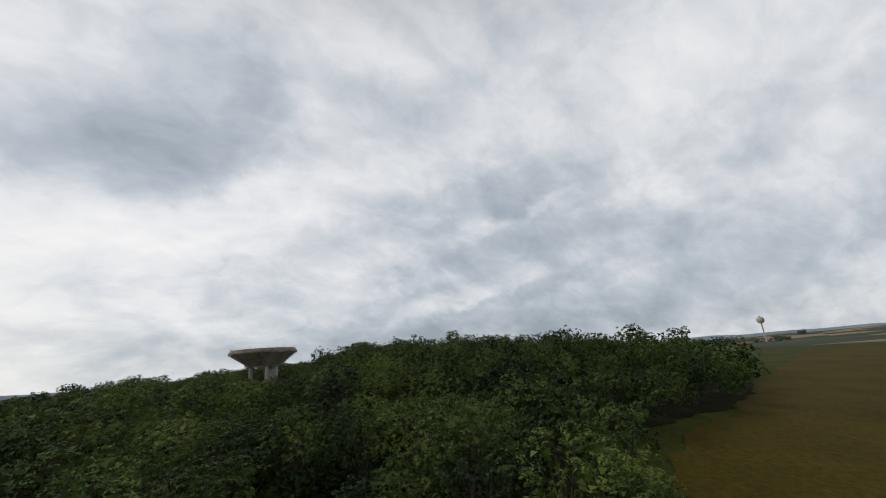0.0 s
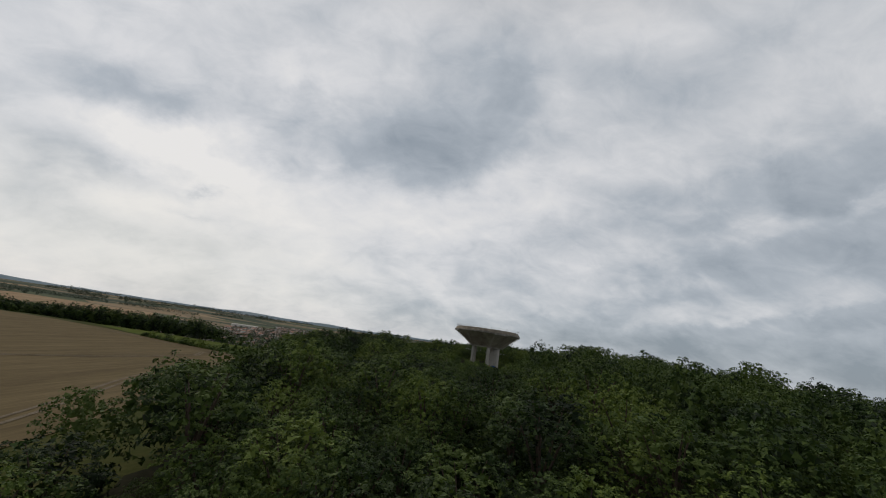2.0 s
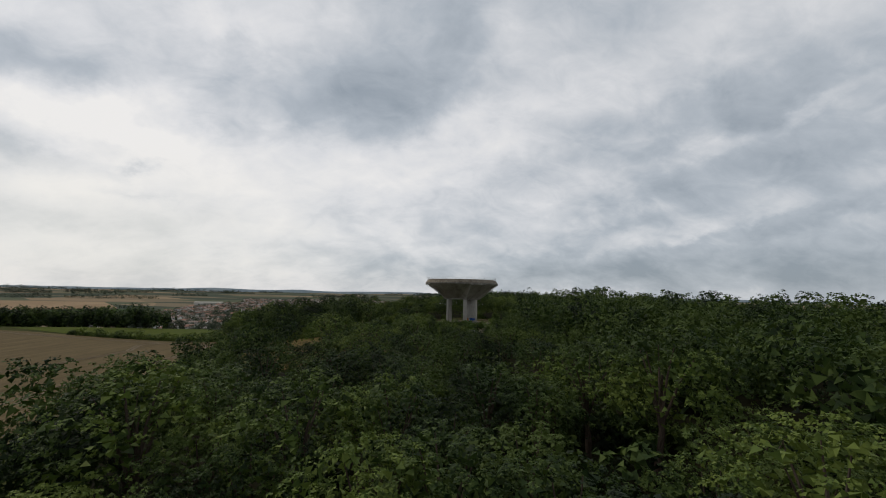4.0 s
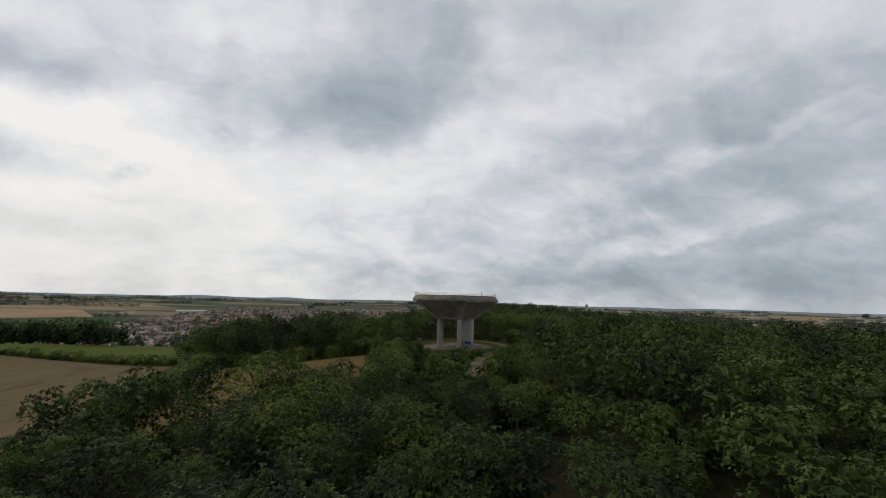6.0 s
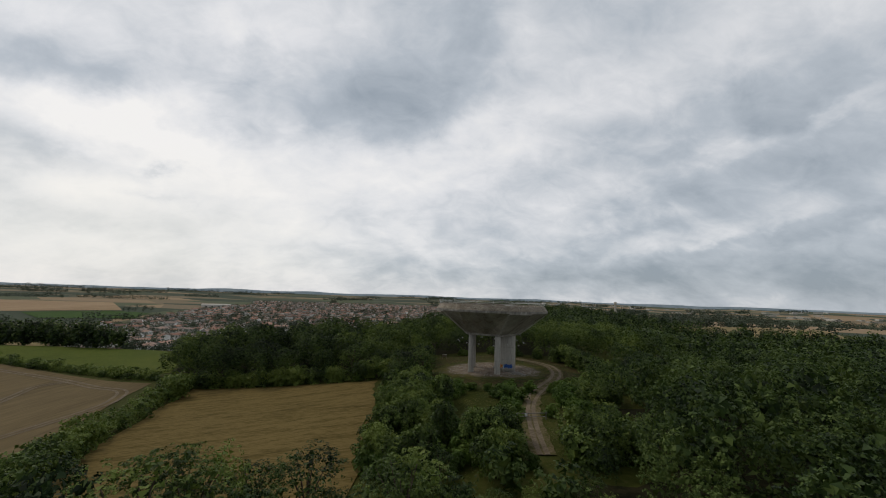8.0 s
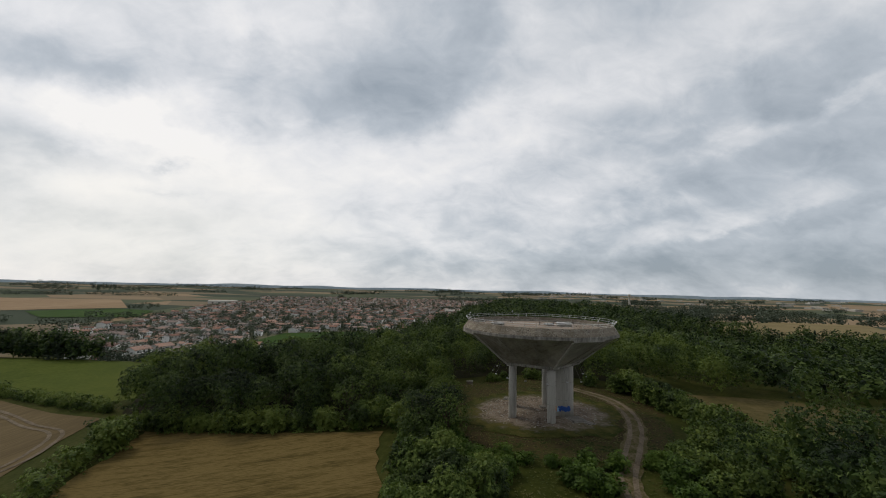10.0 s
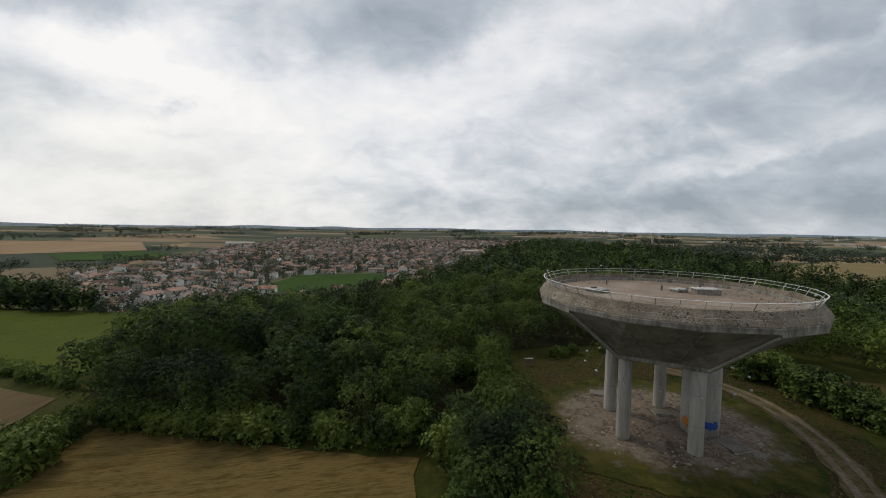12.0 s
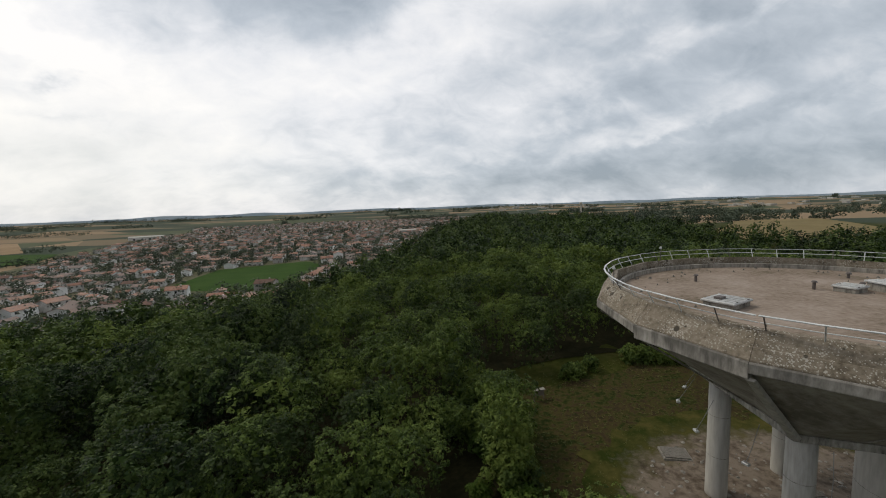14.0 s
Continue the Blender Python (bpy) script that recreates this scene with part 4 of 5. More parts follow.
def quick(name, v, f, mat):
    me = bpy.data.meshes.new(name)
    v, f = np.asarray(v, dtype=np.float32), np.asarray(f, dtype=np.int32)
    me.vertices.add(len(v))
    me.vertices.foreach_set("co", v.ravel())
    me.loops.add(f.size)
    me.loops.foreach_set("vertex_index", f.ravel())
    me.polygons.add(len(f))
    me.polygons.foreach_set("loop_start", np.arange(len(f), dtype=np.int32) * f.shape[1])
    me.update(calc_edges=True)
    me.materials.append(mat)
    return me


def make_tree(name, height, radius, base, lobes, leaves, size, mat, label, category, seed):
    """A tree at the origin: tapered trunk with limbs, and a crown."""
    g = np.random.default_rng(seed)
    v, f, lb = crown_arrays(g, height, radius, base, lobes, leaves, size)
    tree = tagged(empty(name), label, category)
    bm = tube_bm([(0, 0, -0.8), (0.05, 0, base * 0.5), (0.1, 0.08, base), (0.05, 0, height * 0.7)], [0.26, 0.21, 0.17, 0.06], 8)
    for cx, cy, cz, r in lb[2:7]:
        z0 = base * 0.7 + 0.25 * (cz - base)
        tube_bm([(0.06, 0.03, z0), (cx * 0.5, cy * 0.5, z0 + (cz - z0) * 0.6), (cx, cy, cz)], [0.09, 0.06, 0.02], 5, bm)
    part("trunk", bm, BARK, tree)
    cr = new("crown", quick("crown", v, f, mat))
    cr.parent = tree
    return tree


WOOD_POLY = [(-58, -230), (-45, -152), (-44, -126), (-50, -104), (-56, -80), (-59, -62), (-48, -60), (-20, -56), (-15, -40), (-16, -14), (-18, -1), (-25, -1), (-45, 4.8), (-80, 16), (-95, 32), (-102, 47),
             (-116, 75), (-128, 96), (-108, 130), (-78, 150), (-52, 185), (-45, 235), (-15, 300), (50, 380), (120, 350), (135, 250), (146, 170), (150, 140), (178, 118), (215, 100), (230, 30), (220, -72),
             (112, -128), (66, -147), (44, -151), (22, -151), (8, -156), (-6, -170), (-12, -215)]
HOLLOW = [(-19.6, -50), (-20.4, -3), (-16, 2), (-15.5, 26), (6, 26), (20, 19), (21.5, 8), (20.3, -3), (16.6, -13), (13, -26), (11, -40), (8, -50), (-4, -54)]


def path_near(x, y):
    """Distance in plan from the straight line of flight."""
    t = max(0.0, min(1.0, (y + 182) / 170))
    return math.hypot(x - (-22 + 4 * math.sin(t * 3.1)), y - (-182 + 170 * t))


spots = []
def quarter(x, y):
    """Young wood under the flight, older trees round the tower, and the far slopes."""
    return (0 if y < -12 else 1) if -64 < x < 52 and -190 < y < 95 or -130 < x < -60 and 0 < y < 130 else 2


for close, step, jit in ((0, 4.6, 1.3), (1, 6.3, 1.7), (2, 6.6, 2.2)):
    yy, row = -232.0, 0
    while yy < 405:
        xx = -150.0 + (row % 2) * step * 0.5
        while xx < 235:
            x, y = xx + rng.uniform(-jit, jit), yy + rng.uniform(-jit, jit)
            if quarter(x, y) == close and inside(WOOD_POLY, x, y) and not inside(HOLLOW, x, y) and not inside(EASTF, x, y) and not (13 < x < 34 and -27 < y < 17) and edge_distance(WOOD_POLY, x, y) > 0.3:
                spots.append((x, y))
            xx += step
        yy += step * 0.87
        row += 1


for k in range(14):
    for x0 in (-20.6, -18.4, -16.2):
        spots.append((x0 + rng.uniform(-1.1, 1.1), -48 + 3.5 * k + rng.uniform(-1, 1)))


def canopy(x, y):
    """Height of the tallest treetops over the ground."""
    if y > -12:
        return 10.4 + (min(15.0, max(10.4, 8.8 - ground(x, y))) - 10.4) * smooth(75, 45, y) if x < -14 else 10.6
    west = 12.6 + (10.5 - 12.6) * smooth(-106, -84, y)
    west = west + (12.0 - west) * smooth(-78, -70, y)
    west = west + (8.4 - west) * smooth(-33, -41, x) * smooth(-104, -94, y) * smooth(-70, -78, y)
    middle = 12.2 + (10.2 - 12.2) * smooth(-126, -94, y)
    dip = 11.5 + (7.6 - 11.5) * smooth(-126, -84, y) - 3.8 * smooth(-84, -56, y)
    east = 10.4 + 1.2 * smooth(-82, -60, y) + 0.8 * smooth(-118, -140, y)
    h = west + (middle - west) * smooth(-27, -19, x)
    h = h + (dip - h) * smooth(-17, -13, x)
    return h + (east - h) * smooth(-2, 7, x)


def tree_size(x, y):
    """Scale of a tree that is about 9.6 m high as built."""
    if -26 < x < -14 and -52 < y < 2:
        return rng.uniform(0.5, 0.85) if y > -16 else rng.uniform(0.3, 0.5)
    top = canopy(x, y) * (0.78 + 0.22 * max(smooth(3, 10, path_near(x, y)), smooth(-146, -130, y)))
    return top / 9.55 * (0.60 + 0.36 * rng.random() ** 1.15) * (0.8 + 0.2 * min(1.0, edge_distance(WOOD_POLY, x, y) / 8))


spots.sort(key=lambda s: path_near(*s) + (60 if s[1] < -176 else 0))
KINDS = [make_tree("broadleaf_tree", 9.8, 2.9, 3.2, 15, 4700, 0.108, LEAF, "dense green broadleaf tree in summer leaf", "tree", 21),
         make_tree("broadleaf_tree", 9.2, 3.1, 3.0, 16, 4900, 0.108, LEAF, "rounded green broadleaf tree in summer leaf", "tree", 22),
         make_tree("broadleaf_tree", 10.2, 2.6, 3.4, 14, 4300, 0.108, LEAF, "tall narrow green broadleaf tree in summer leaf", "tree", 23),
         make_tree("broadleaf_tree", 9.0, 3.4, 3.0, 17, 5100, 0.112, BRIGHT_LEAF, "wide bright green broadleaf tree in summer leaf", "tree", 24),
         make_tree("broadleaf_tree", 9.6, 2.7, 3.0, 14, 4300, 0.108, LEAF, "dense green broadleaf tree in summer leaf", "tree", 25)]
NEAR = 300
placed = 0
for x, y in spots[:NEAR]:
    k = placed % len(KINDS)
    s = tree_size(x, y)
    m = Matrix.LocRotScale((x, y, ground(x, y) - 0.1), Euler((rng.uniform(-0.06, 0.06), rng.uniform(-0.06, 0.06), rng.uniform(0, 6.28))), (s * 1.1, s * 1.1, s * rng.uniform(0.9, 1.1)))
    if placed < len(KINDS):
        KINDS[k].matrix_basis = m
        KINDS[k]["group"] = "trees of the wood"
    else:
        copy_thing(KINDS[k], m)
    placed += 1


def scattered(name, places, templates, mat, label, category):
    """Many far trees as one stand."""
    vs, fs, off = [], [], 0
    for x, y, s, k in places:
        v, f = templates[k]
        a = rng.uniform(0, 6.28)
        c, q = math.cos(a) * s, math.sin(a) * s
        w = np.empty_like(v)
        w[:, 0], w[:, 1], w[:, 2] = v[:, 0] * c - v[:, 1] * q + x, v[:, 0] * q + v[:, 1] * c + y, v[:, 2] * s * rng.uniform(0.9, 1.12) + ground(x, y) - 0.2
        vs.append(w), fs.append(f + off)
        off += len(v)
    return tagged(new(name, quick(name, np.vstack(vs), np.vstack(fs), mat)), label, category, kind="stuff")


MID = [crown_arrays(np.random.default_rng(40 + i), h, r, b, n, c, 0.19, 11, 14)[:2] for i, (h, r, b, n, c) in enumerate(((9.6, 2.9, 3.0, 11, 1300), (9.2, 3.2, 2.8, 12, 1400), (10.2, 2.7, 3.2, 10, 1250), (9.2, 3.0, 2.6, 11, 1350)))]
OLD_NEAR = [crown_arrays(np.random.default_rng(45 + i), h, r, b, n, c, 0.15, 12, 18)[:2] for i, (h, r, b, n, c) in enumerate(((9.6, 3.2, 1.6, 18, 4900), (9.2, 3.4, 1.4, 20, 5200), (10.0, 3.0, 1.8, 17, 4700), (9.2, 3.6, 1.2, 20, 5400)))]
OLD = [crown_arrays(np.random.default_rng(45 + i), h, r, b, n, c, 0.25, 9, 14)[:2] for i, (h, r, b, n, c) in enumerate(((9.6, 3.2, 1.6, 14, 1500), (9.2, 3.4, 1.4, 15, 1600), (10.0, 3.0, 1.8, 13, 1450), (9.2, 3.6, 1.2, 15, 1700)))]
FAR = [crown_arrays(np.random.default_rng(50 + i), h, r, b, 4, 108, 0.8, 4, 6)[:2] for i, (h, r, b) in enumerate(((9.6, 3.3, 1.6), (8.8, 3.3, 1.4), (10.4, 3.1, 1.8), (8.4, 3.6, 1.2)))]
# young growth and brambles that close the wood's floor
UNDER = [crown_arrays(np.random.default_rng(80 + i), h, r, 0.1, 7, 264, 0.34, 5, 12)[:2] for i, (h, r) in enumerate(((2.8, 2.0), (3.6, 1.9), (2.2, 2.3)))]
floor_growth = []
for i in range(9000):
    x, y = rng.uniform(-62, 50), rng.uniform(-165, 60)
    if len(floor_growth) < 300 and path_near(x, y) < (15 if i % 3 else 40) and inside(WOOD_POLY, x, y) and not inside(HOLLOW, x, y) and not inside(EASTF, x, y):
        floor_growth.append((x, y, rng.uniform(0.75, 1.3), i % 3))
rest = [(x, y, tree_size(x, y), i % 4) for i, (x, y) in enumerate(spots[NEAR:])]
young = [q for q in rest if quarter(q[0], q[1]) == 0]
older = [q for q in rest if quarter(q[0], q[1]) == 1]
young.sort(key=lambda q: path_near(q[0], q[1]) + (40 if q[1] < -176 else 0))
older.sort(key=lambda q: math.hypot(q[0] + 24, q[1] + 10))
scattered("woodland", young[:560], MID, LEAF, "dense green young wood covering the ridge", "woodland")
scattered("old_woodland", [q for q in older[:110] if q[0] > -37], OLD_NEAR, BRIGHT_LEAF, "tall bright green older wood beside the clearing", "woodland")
scattered("old_woodland", [q for q in older[:110] if q[0] <= -37], OLD_NEAR, LEAF, "tall dark green older wood above the hay field", "woodland")
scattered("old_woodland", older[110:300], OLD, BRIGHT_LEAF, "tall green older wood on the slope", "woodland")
scattered("undergrowth", floor_growth, UNDER, LEAF, "dark green young growth filling the gaps under the trees", "undergrowth")
scattered("far_woodland", young[560:] + older[300:] + [q for q in rest if quarter(q[0], q[1]) == 2], FAR, LEAF, "green deciduous wood on the far slopes", "woodland")
LOW = [crown_arrays(np.random.default_rng(60 + i), h, r, 0.3, 2, 26, 1.35, 2, 3)[:2] for i, (h, r) in enumerate(((8, 3.8), (6.5, 3.4), (9.5, 3.4)))]

# hedge between the fields, and bushes round the clearing
BUSH = [make_tree("bush", 3.0, 1.7, 0.4, 9, 900, 0.24, SHRUB_LEAF, "leafy green bush beside the clearing", "bush", 31),
        make_tree("bush", 2.0, 1.5, 0.2, 8, 760, 0.23, SHRUB_LEAF, "low leafy green bush in rough grass", "bush", 32),
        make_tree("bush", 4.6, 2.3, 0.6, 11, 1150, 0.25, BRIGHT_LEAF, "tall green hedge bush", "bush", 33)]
bush_at = []
for i in range(26):
    t = i / 25
    x = -79 + 20 * t + rng.uniform(-1.5, 1.5)
    y = 20 - 82 * t + rng.uniform(-1.5, 1.5)
    bush_at.append((x, y, 2, rng.uniform(0.7, 1.2)))
for i in range(16):
    t = i / 15
    bush_at.append((-68 + 12 * t + rng.uniform(-1, 1), -28 - 34 * t + rng.uniform(-1, 1), 2, rng.uniform(0.8, 1.2)))
for i in range(54):
    t = i / 53
    bush_at.append((-97 - 90 * t, 33 + 36 * t + rng.uniform(-0.8, 0.8), 1 if i % 3 else 2, rng.uniform(0.5, 0.9)))
for i in range(34):
    t = i / 33
    bush_at.append((-25 - 51 * t + rng.uniform(-1, 1), -0.8 + 18 * t + 1.2 * math.sin(t * 3.1) * -1 + rng.uniform(-0.6, 0.6), 2 if i % 3 else 0, rng.uniform(0.7, 1.15)))
for i in range(700):
    x, y = rng.uniform(-20, 14), rng.uniform(-52, -14)
    if len(bush_at) < 300 and inside(HOLLOW, x, y) and not inside(CLEAR, x, y) and off_track(x, y) > 2.6 and not (-11 < x < 7 and y > -42 and rng.random() < 0.93):
        bush_at.append((x, y, 2 if rng.random() < (0.5 if y < -44 or x < -13 else 0.08) else int(rng.integers(0, 2)), rng.uniform(0.6, 1.1)))
for x, y, q in ((-1.4, -25.6, 1.15), (0.2, -26.4, 1.0), (-12.5, -21.5, 1.1), (-10.6, -22.6, 0.9), (-13.2, -24.5, 1.2), (-9.4, -21.0, 0.9), (-14.5, -27.5, 1.2)):
    bush_at.append((x, y, 1, q))
for i in range(4):
    bush_at.append((-77 + 1.6 * i, 6.6 - 1.2 * i, 2, 1.25))
for i in range(60):
    x, y = rng.uniform(-22.4, -18.5), rng.uniform(-50, 0)
    bush_at.append((x, y, int(rng.integers(0, 3)), rng.uniform(0.7, 1.1)))
for i in range(70):
    x, y = rng.uniform(-19.5, -15.5), rng.uniform(-40, 24)
    bush_at.append((x, y, int(rng.integers(0, 3)), rng.uniform(0.7, 1.15)))
for i in range(60):
    t = i / 59
    bush_at.append((20.5 + 3.5 * math.sin(t * 2.6) + rng.uniform(-0.5, 4), 16 - 34 * t, 2 if i % 2 else 0, rng.uniform(0.6, 1.1)))
for i in range(46):
    x, y = rng.uniform(15, 34), rng.uniform(-28, -13)
    if off_track(x, y) > 2.5:
        bush_at.append((x, y, 2 if i % 3 else 0, rng.uniform(0.6, 0.95)))
for i in range(90):
    a = rng.uniform(0, 6.28)
    x, y = 3 + 22 * math.cos(a), 2 + 23 * math.sin(a)
    if not inside(CLEAR, x, y) and inside(HOLLOW, x, y):
        bush_at.append((x, y, int(rng.integers(0, 2)), rng.uniform(0.5, 1.0)))
used = [False] * 3
bush_at.sort(key=lambda q: math.hypot(q[0] + 12, (q[1] + 20) * 0.6))
for x, y, k, s in bush_at[:285]:
    m = Matrix.LocRotScale((x, y, ground(x, y) - 0.1), Euler((0, 0, rng.uniform(0, 6.28))), (s, s, s * rng.uniform(0.85, 1.15)))
    if not used[k]:
        BUSH[k].matrix_basis, used[k] = m, True
        BUSH[k]["group"] = "bushes"
    else:
        copy_thing(BUSH[k], m)
THICKET = [crown_arrays(np.random.default_rng(70 + i), h, r, 0.2, 8, 610, 0.30, 5, 14)[:2] for i, (h, r) in enumerate(((3.0, 1.7), (2.0, 1.5), (4.6, 2.3)))]
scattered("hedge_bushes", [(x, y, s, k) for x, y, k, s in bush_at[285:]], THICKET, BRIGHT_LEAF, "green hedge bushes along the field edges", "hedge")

# ---- the town and the plain ----
def house_kind(w, d, h, pitch, seed):
    g = random.Random(seed)
    hs = tagged(empty("house"), "cream rendered house with a red clay-tile roof", "house", "houses of the town")
    vs = [(-w / 2, -d / 2, -1.5), (w / 2, -d / 2, -1.5), (w / 2, d / 2, -1.5), (-w / 2, d / 2, -1.5), (-w / 2, -d / 2, h), (w / 2, -d / 2, h), (w / 2, d / 2, h), (-w / 2, d / 2, h), (-w / 2, 0, h + pitch), (w / 2, 0, h + pitch)]
    solid("wall", vs, [(0, 1, 5, 4), (2, 3, 7, 6), (1, 2, 6, 9, 5), (3, 0, 4, 8, 7)], RENDER, hs)
    o = 0.45
    e = pitch * o / (d / 2)
    rv = []
    for dz in (0.0, 0.22):
        rv += [(-w / 2 - o, -d / 2 - o, h - e + dz), (w / 2 + o, -d / 2 - o, h - e + dz), (w / 2 + o, 0, h + pitch + dz), (-w / 2 - o, 0, h + pitch + dz), (w / 2 + o, d / 2 + o, h - e + dz), (-w / 2 - o, d / 2 + o, h - e + dz)]
    solid("roof", rv, [(6, 7, 8, 9), (9, 8, 10, 11), (0, 3, 2, 1), (3, 5, 4, 2), (0, 1, 7, 6), (5, 11, 10, 4), (1, 2, 8, 7), (2, 4, 10, 8), (0, 6, 9, 3), (3, 9, 11, 5)], TILE, hs)
    cx = g.uniform(-w / 4, w / 4)
    part("chimney", box_bm(0.7, 0.7, 1.3, Matrix.Translation((cx, d * 0.12, h + pitch * 0.7)), 0.04), RENDER, hs)
    for s in (-1, 1):
        for k in range(3):
            part("window", box_bm(1.1, 0.1, 1.25, Matrix.Translation((-w / 3 + k * w / 3, s * (d / 2), h - 1.9))), GLASS, hs)
    part("door", box_bm(1.0, 0.12, 2.1, Matrix.Translation((w / 6, -d / 2, 0.05))), WOOD, hs)
    return hs


HOUSES = [house_kind(11, 8, 4.2, 1.4, 1), house_kind(9, 8, 6.0, 1.4, 2), house_kind(14, 8.5, 4.4, 1.4, 3), house_kind(10, 9, 5.6, 1.5, 4), house_kind(24, 9, 5.2, 1.7, 5), house_kind(12, 10, 5.8, 1.8, 6)]
sites = []
cells = {}
tries = 0
while len(sites) < 1700 and tries < 60000:
    tries += 1
    b = rng.uniform(radians(-55), radians(15))
    r = 290 + 1600 * rng.random() ** 1.5
    x, y = r * math.sin(b) - 20, r * math.cos(b) - 20
    d = math.degrees(b)
    if d < -24 and r > 700 + (d + 38) * 55 and not (d > -46 and 390 < r < 640):
        continue
    if (d < -46 if r > 470 else d < -57) or d > 2 and r < 520 + (d - 2) * 40 or ground(x, y) > -33 or inside(GREENF, x, y) or edge_distance(GREENF, x, y) < 9:
        continue
    if inside(WOOD_POLY, x, y) or edge_distance(WOOD_POLY, x, y) < 14:
        continue
    cell = 16 + r * 0.006
    key = (int(x // 30), int(y // 30))
    if any(abs(x - p[0]) < cell and abs(y - p[1]) < cell * 0.75 for i in (-1, 0, 1) for j in (-1, 0, 1) for p in cells.get((key[0] + i, key[1] + j), ())):
        continue
    cells.setdefault(key, []).append((x, y))
    sites.append((x, y))
sites.sort(key=lambda p: p[0] ** 2 + p[1] ** 2)
for i, (x, y) in enumerate(sites[:300]):
    k = i % 6
    turn = 22 * noise.noise(Vector((x / 120, y / 120, 0))) * 3 + (90 if rng.random() < 0.35 else 0)
    m = pose(x, y, ground(x, y) + 0.2, 0, 0, turn) @ Matrix.Scale(rng.uniform(0.8, 1.15), 4)
    if i < 6:
        HOUSES[k].matrix_basis = m
    else:
        copy_thing(HOUSES[k], m)
# farther houses as one spread of roofs and walls
wv, wf, tv, tf = [], [], [], []
for x, y in sites[300:]:
    w, d, h, p = rng.uniform(9, 15), rng.uniform(8, 10), rng.uniform(4.2, 6.8), rng.uniform(1.1, 1.7)
    a = rng.uniform(0, 3.1)
    z0 = ground(x, y)
    def at(px, py, pz):
        return (x + px * math.cos(a) - py * math.sin(a), y + px * math.sin(a) + py * math.cos(a), z0 + pz)
    o = len(wv)
    wv += [at(-w / 2, -d / 2, -1), at(w / 2, -d / 2, -1), at(w / 2, d / 2, -1), at(-w / 2, d / 2, -1), at(-w / 2, -d / 2, h), at(w / 2, -d / 2, h), at(w / 2, d / 2, h), at(-w / 2, d / 2, h), at(-w / 2, 0, h + p), at(w / 2, 0, h + p)]
    wf += [(o, o + 1, o + 5, o + 4), (o + 2, o + 3, o + 7, o + 6), (o + 1, o + 2, o + 6, o + 9, o + 5), (o + 3, o, o + 4, o + 8, o + 7)]
    o = len(tv)
    tv += [at(-w / 2 - .5, -d / 2 - .5, h), at(w / 2 + .5, -d / 2 - .5, h), at(w / 2 + .5, 0, h + p + .2), at(-w / 2 - .5, 0, h + p + .2), at(w / 2 + .5, d / 2 + .5, h), at(-w / 2 - .5, d / 2 + .5, h)]
    tf += [(o, o + 1, o + 2, o + 3), (o + 3, o + 2, o + 4, o + 5)]
far_town = tagged(empty("distant_houses"), "many distant pale houses with red-brown tile roofs", "houses", kind="stuff")
solid("walls", wv, wf, RENDER, far_town)
solid("roofs", tv, tf, TILE, far_town)

# trees among the houses, hedgerows and woods on the plain
town_trees = []
for x, y in sites:
    for k in range(6 if x * x + y * y < 800 ** 2 else 3):
        town_trees.append((x + rng.uniform(-14, 14), y + rng.uniform(-14, 14), rng.uniform(0.6, 1.2), int(rng.integers(0, 3))))
scattered("garden_trees", town_trees, LOW, HAZED_LEAF, "green garden trees among the houses, paled by haze in their colour", "trees")
plain_trees = []
edge_trees = []
OPEN_LAND = [(-1422, 1115), (-1010, 1203), (-700, 830), (-520, 615), (-630, 560), (-863, 650), (-1300, 800)]
for k in range(150):
    b = rng.uniform(radians(-78), radians(80))
    r = 430 + 3900 * rng.random() ** 1.15
    cx, cy = r * math.sin(b), r * math.cos(b)
    turn = radians(25) + (math.pi / 2 if rng.random() < 0.25 else 0) + rng.uniform(-0.2, 0.2)
    n = int(rng.integers(10, 30))
    wide = rng.uniform(1, 4) if rng.random() < 0.5 else rng.uniform(15, 60)
    size = 1.1 * (1 + r / 2600)
    for i in range(n):
        u, v = (i - n / 2) * 4.2 * size, rng.uniform(-wide, wide)
        x, y = cx + u * math.cos(turn) - v * math.sin(turn), cy + u * math.sin(turn) + v * math.cos(turn)
        if ground(x, y) < -8 and not inside(GREENF, x, y) and not inside(OPEN_LAND, x, y):
            plain_trees.append((x, y, rng.uniform(0.8, 1.2) * size, int(rng.integers(0, 3))))
for i in range(90):
    x, y = rng.uniform(-182, -122), rng.uniform(104, 150)
    plain_trees.append((x, y, rng.uniform(0.35, 0.8), int(rng.integers(0, 3))))
for i in range(420):
    t = rng.random()
    x, y = -172 - 230 * t + rng.uniform(-10, 10), 112 + 50 * t + rng.uniform(-8, 8)
    edge_trees.append((x, y, rng.uniform(0.95, 1.45), int(rng.integers(0, 4))))
for i in range(1000):
    b, r = radians(rng.uniform(22, 66)), (rng.uniform(430, 560) if i % 3 else rng.uniform(640, 1300))
    x, y = r * math.sin(b), r * math.cos(b)
    if not inside([(152, 148), (179, 128), (300, 190), (430, 330), (340, 340), (202, 213)], x, y) and noise.noise(Vector((x / 110, y / 110, 8))) > -0.15:
        plain_trees.append((x, y, rng.uniform(0.9, 1.4), int(rng.integers(0, 3))))
scattered("field_edge_trees", edge_trees[:300], FAR, LEAF, "dark green trees along the far edge of the stubble field", "trees")
scattered("hedgerow_trees", plain_trees, LOW, HAZED_LEAF, "hedgerow trees and copses across the plain, greyed by haze in their colour", "trees")

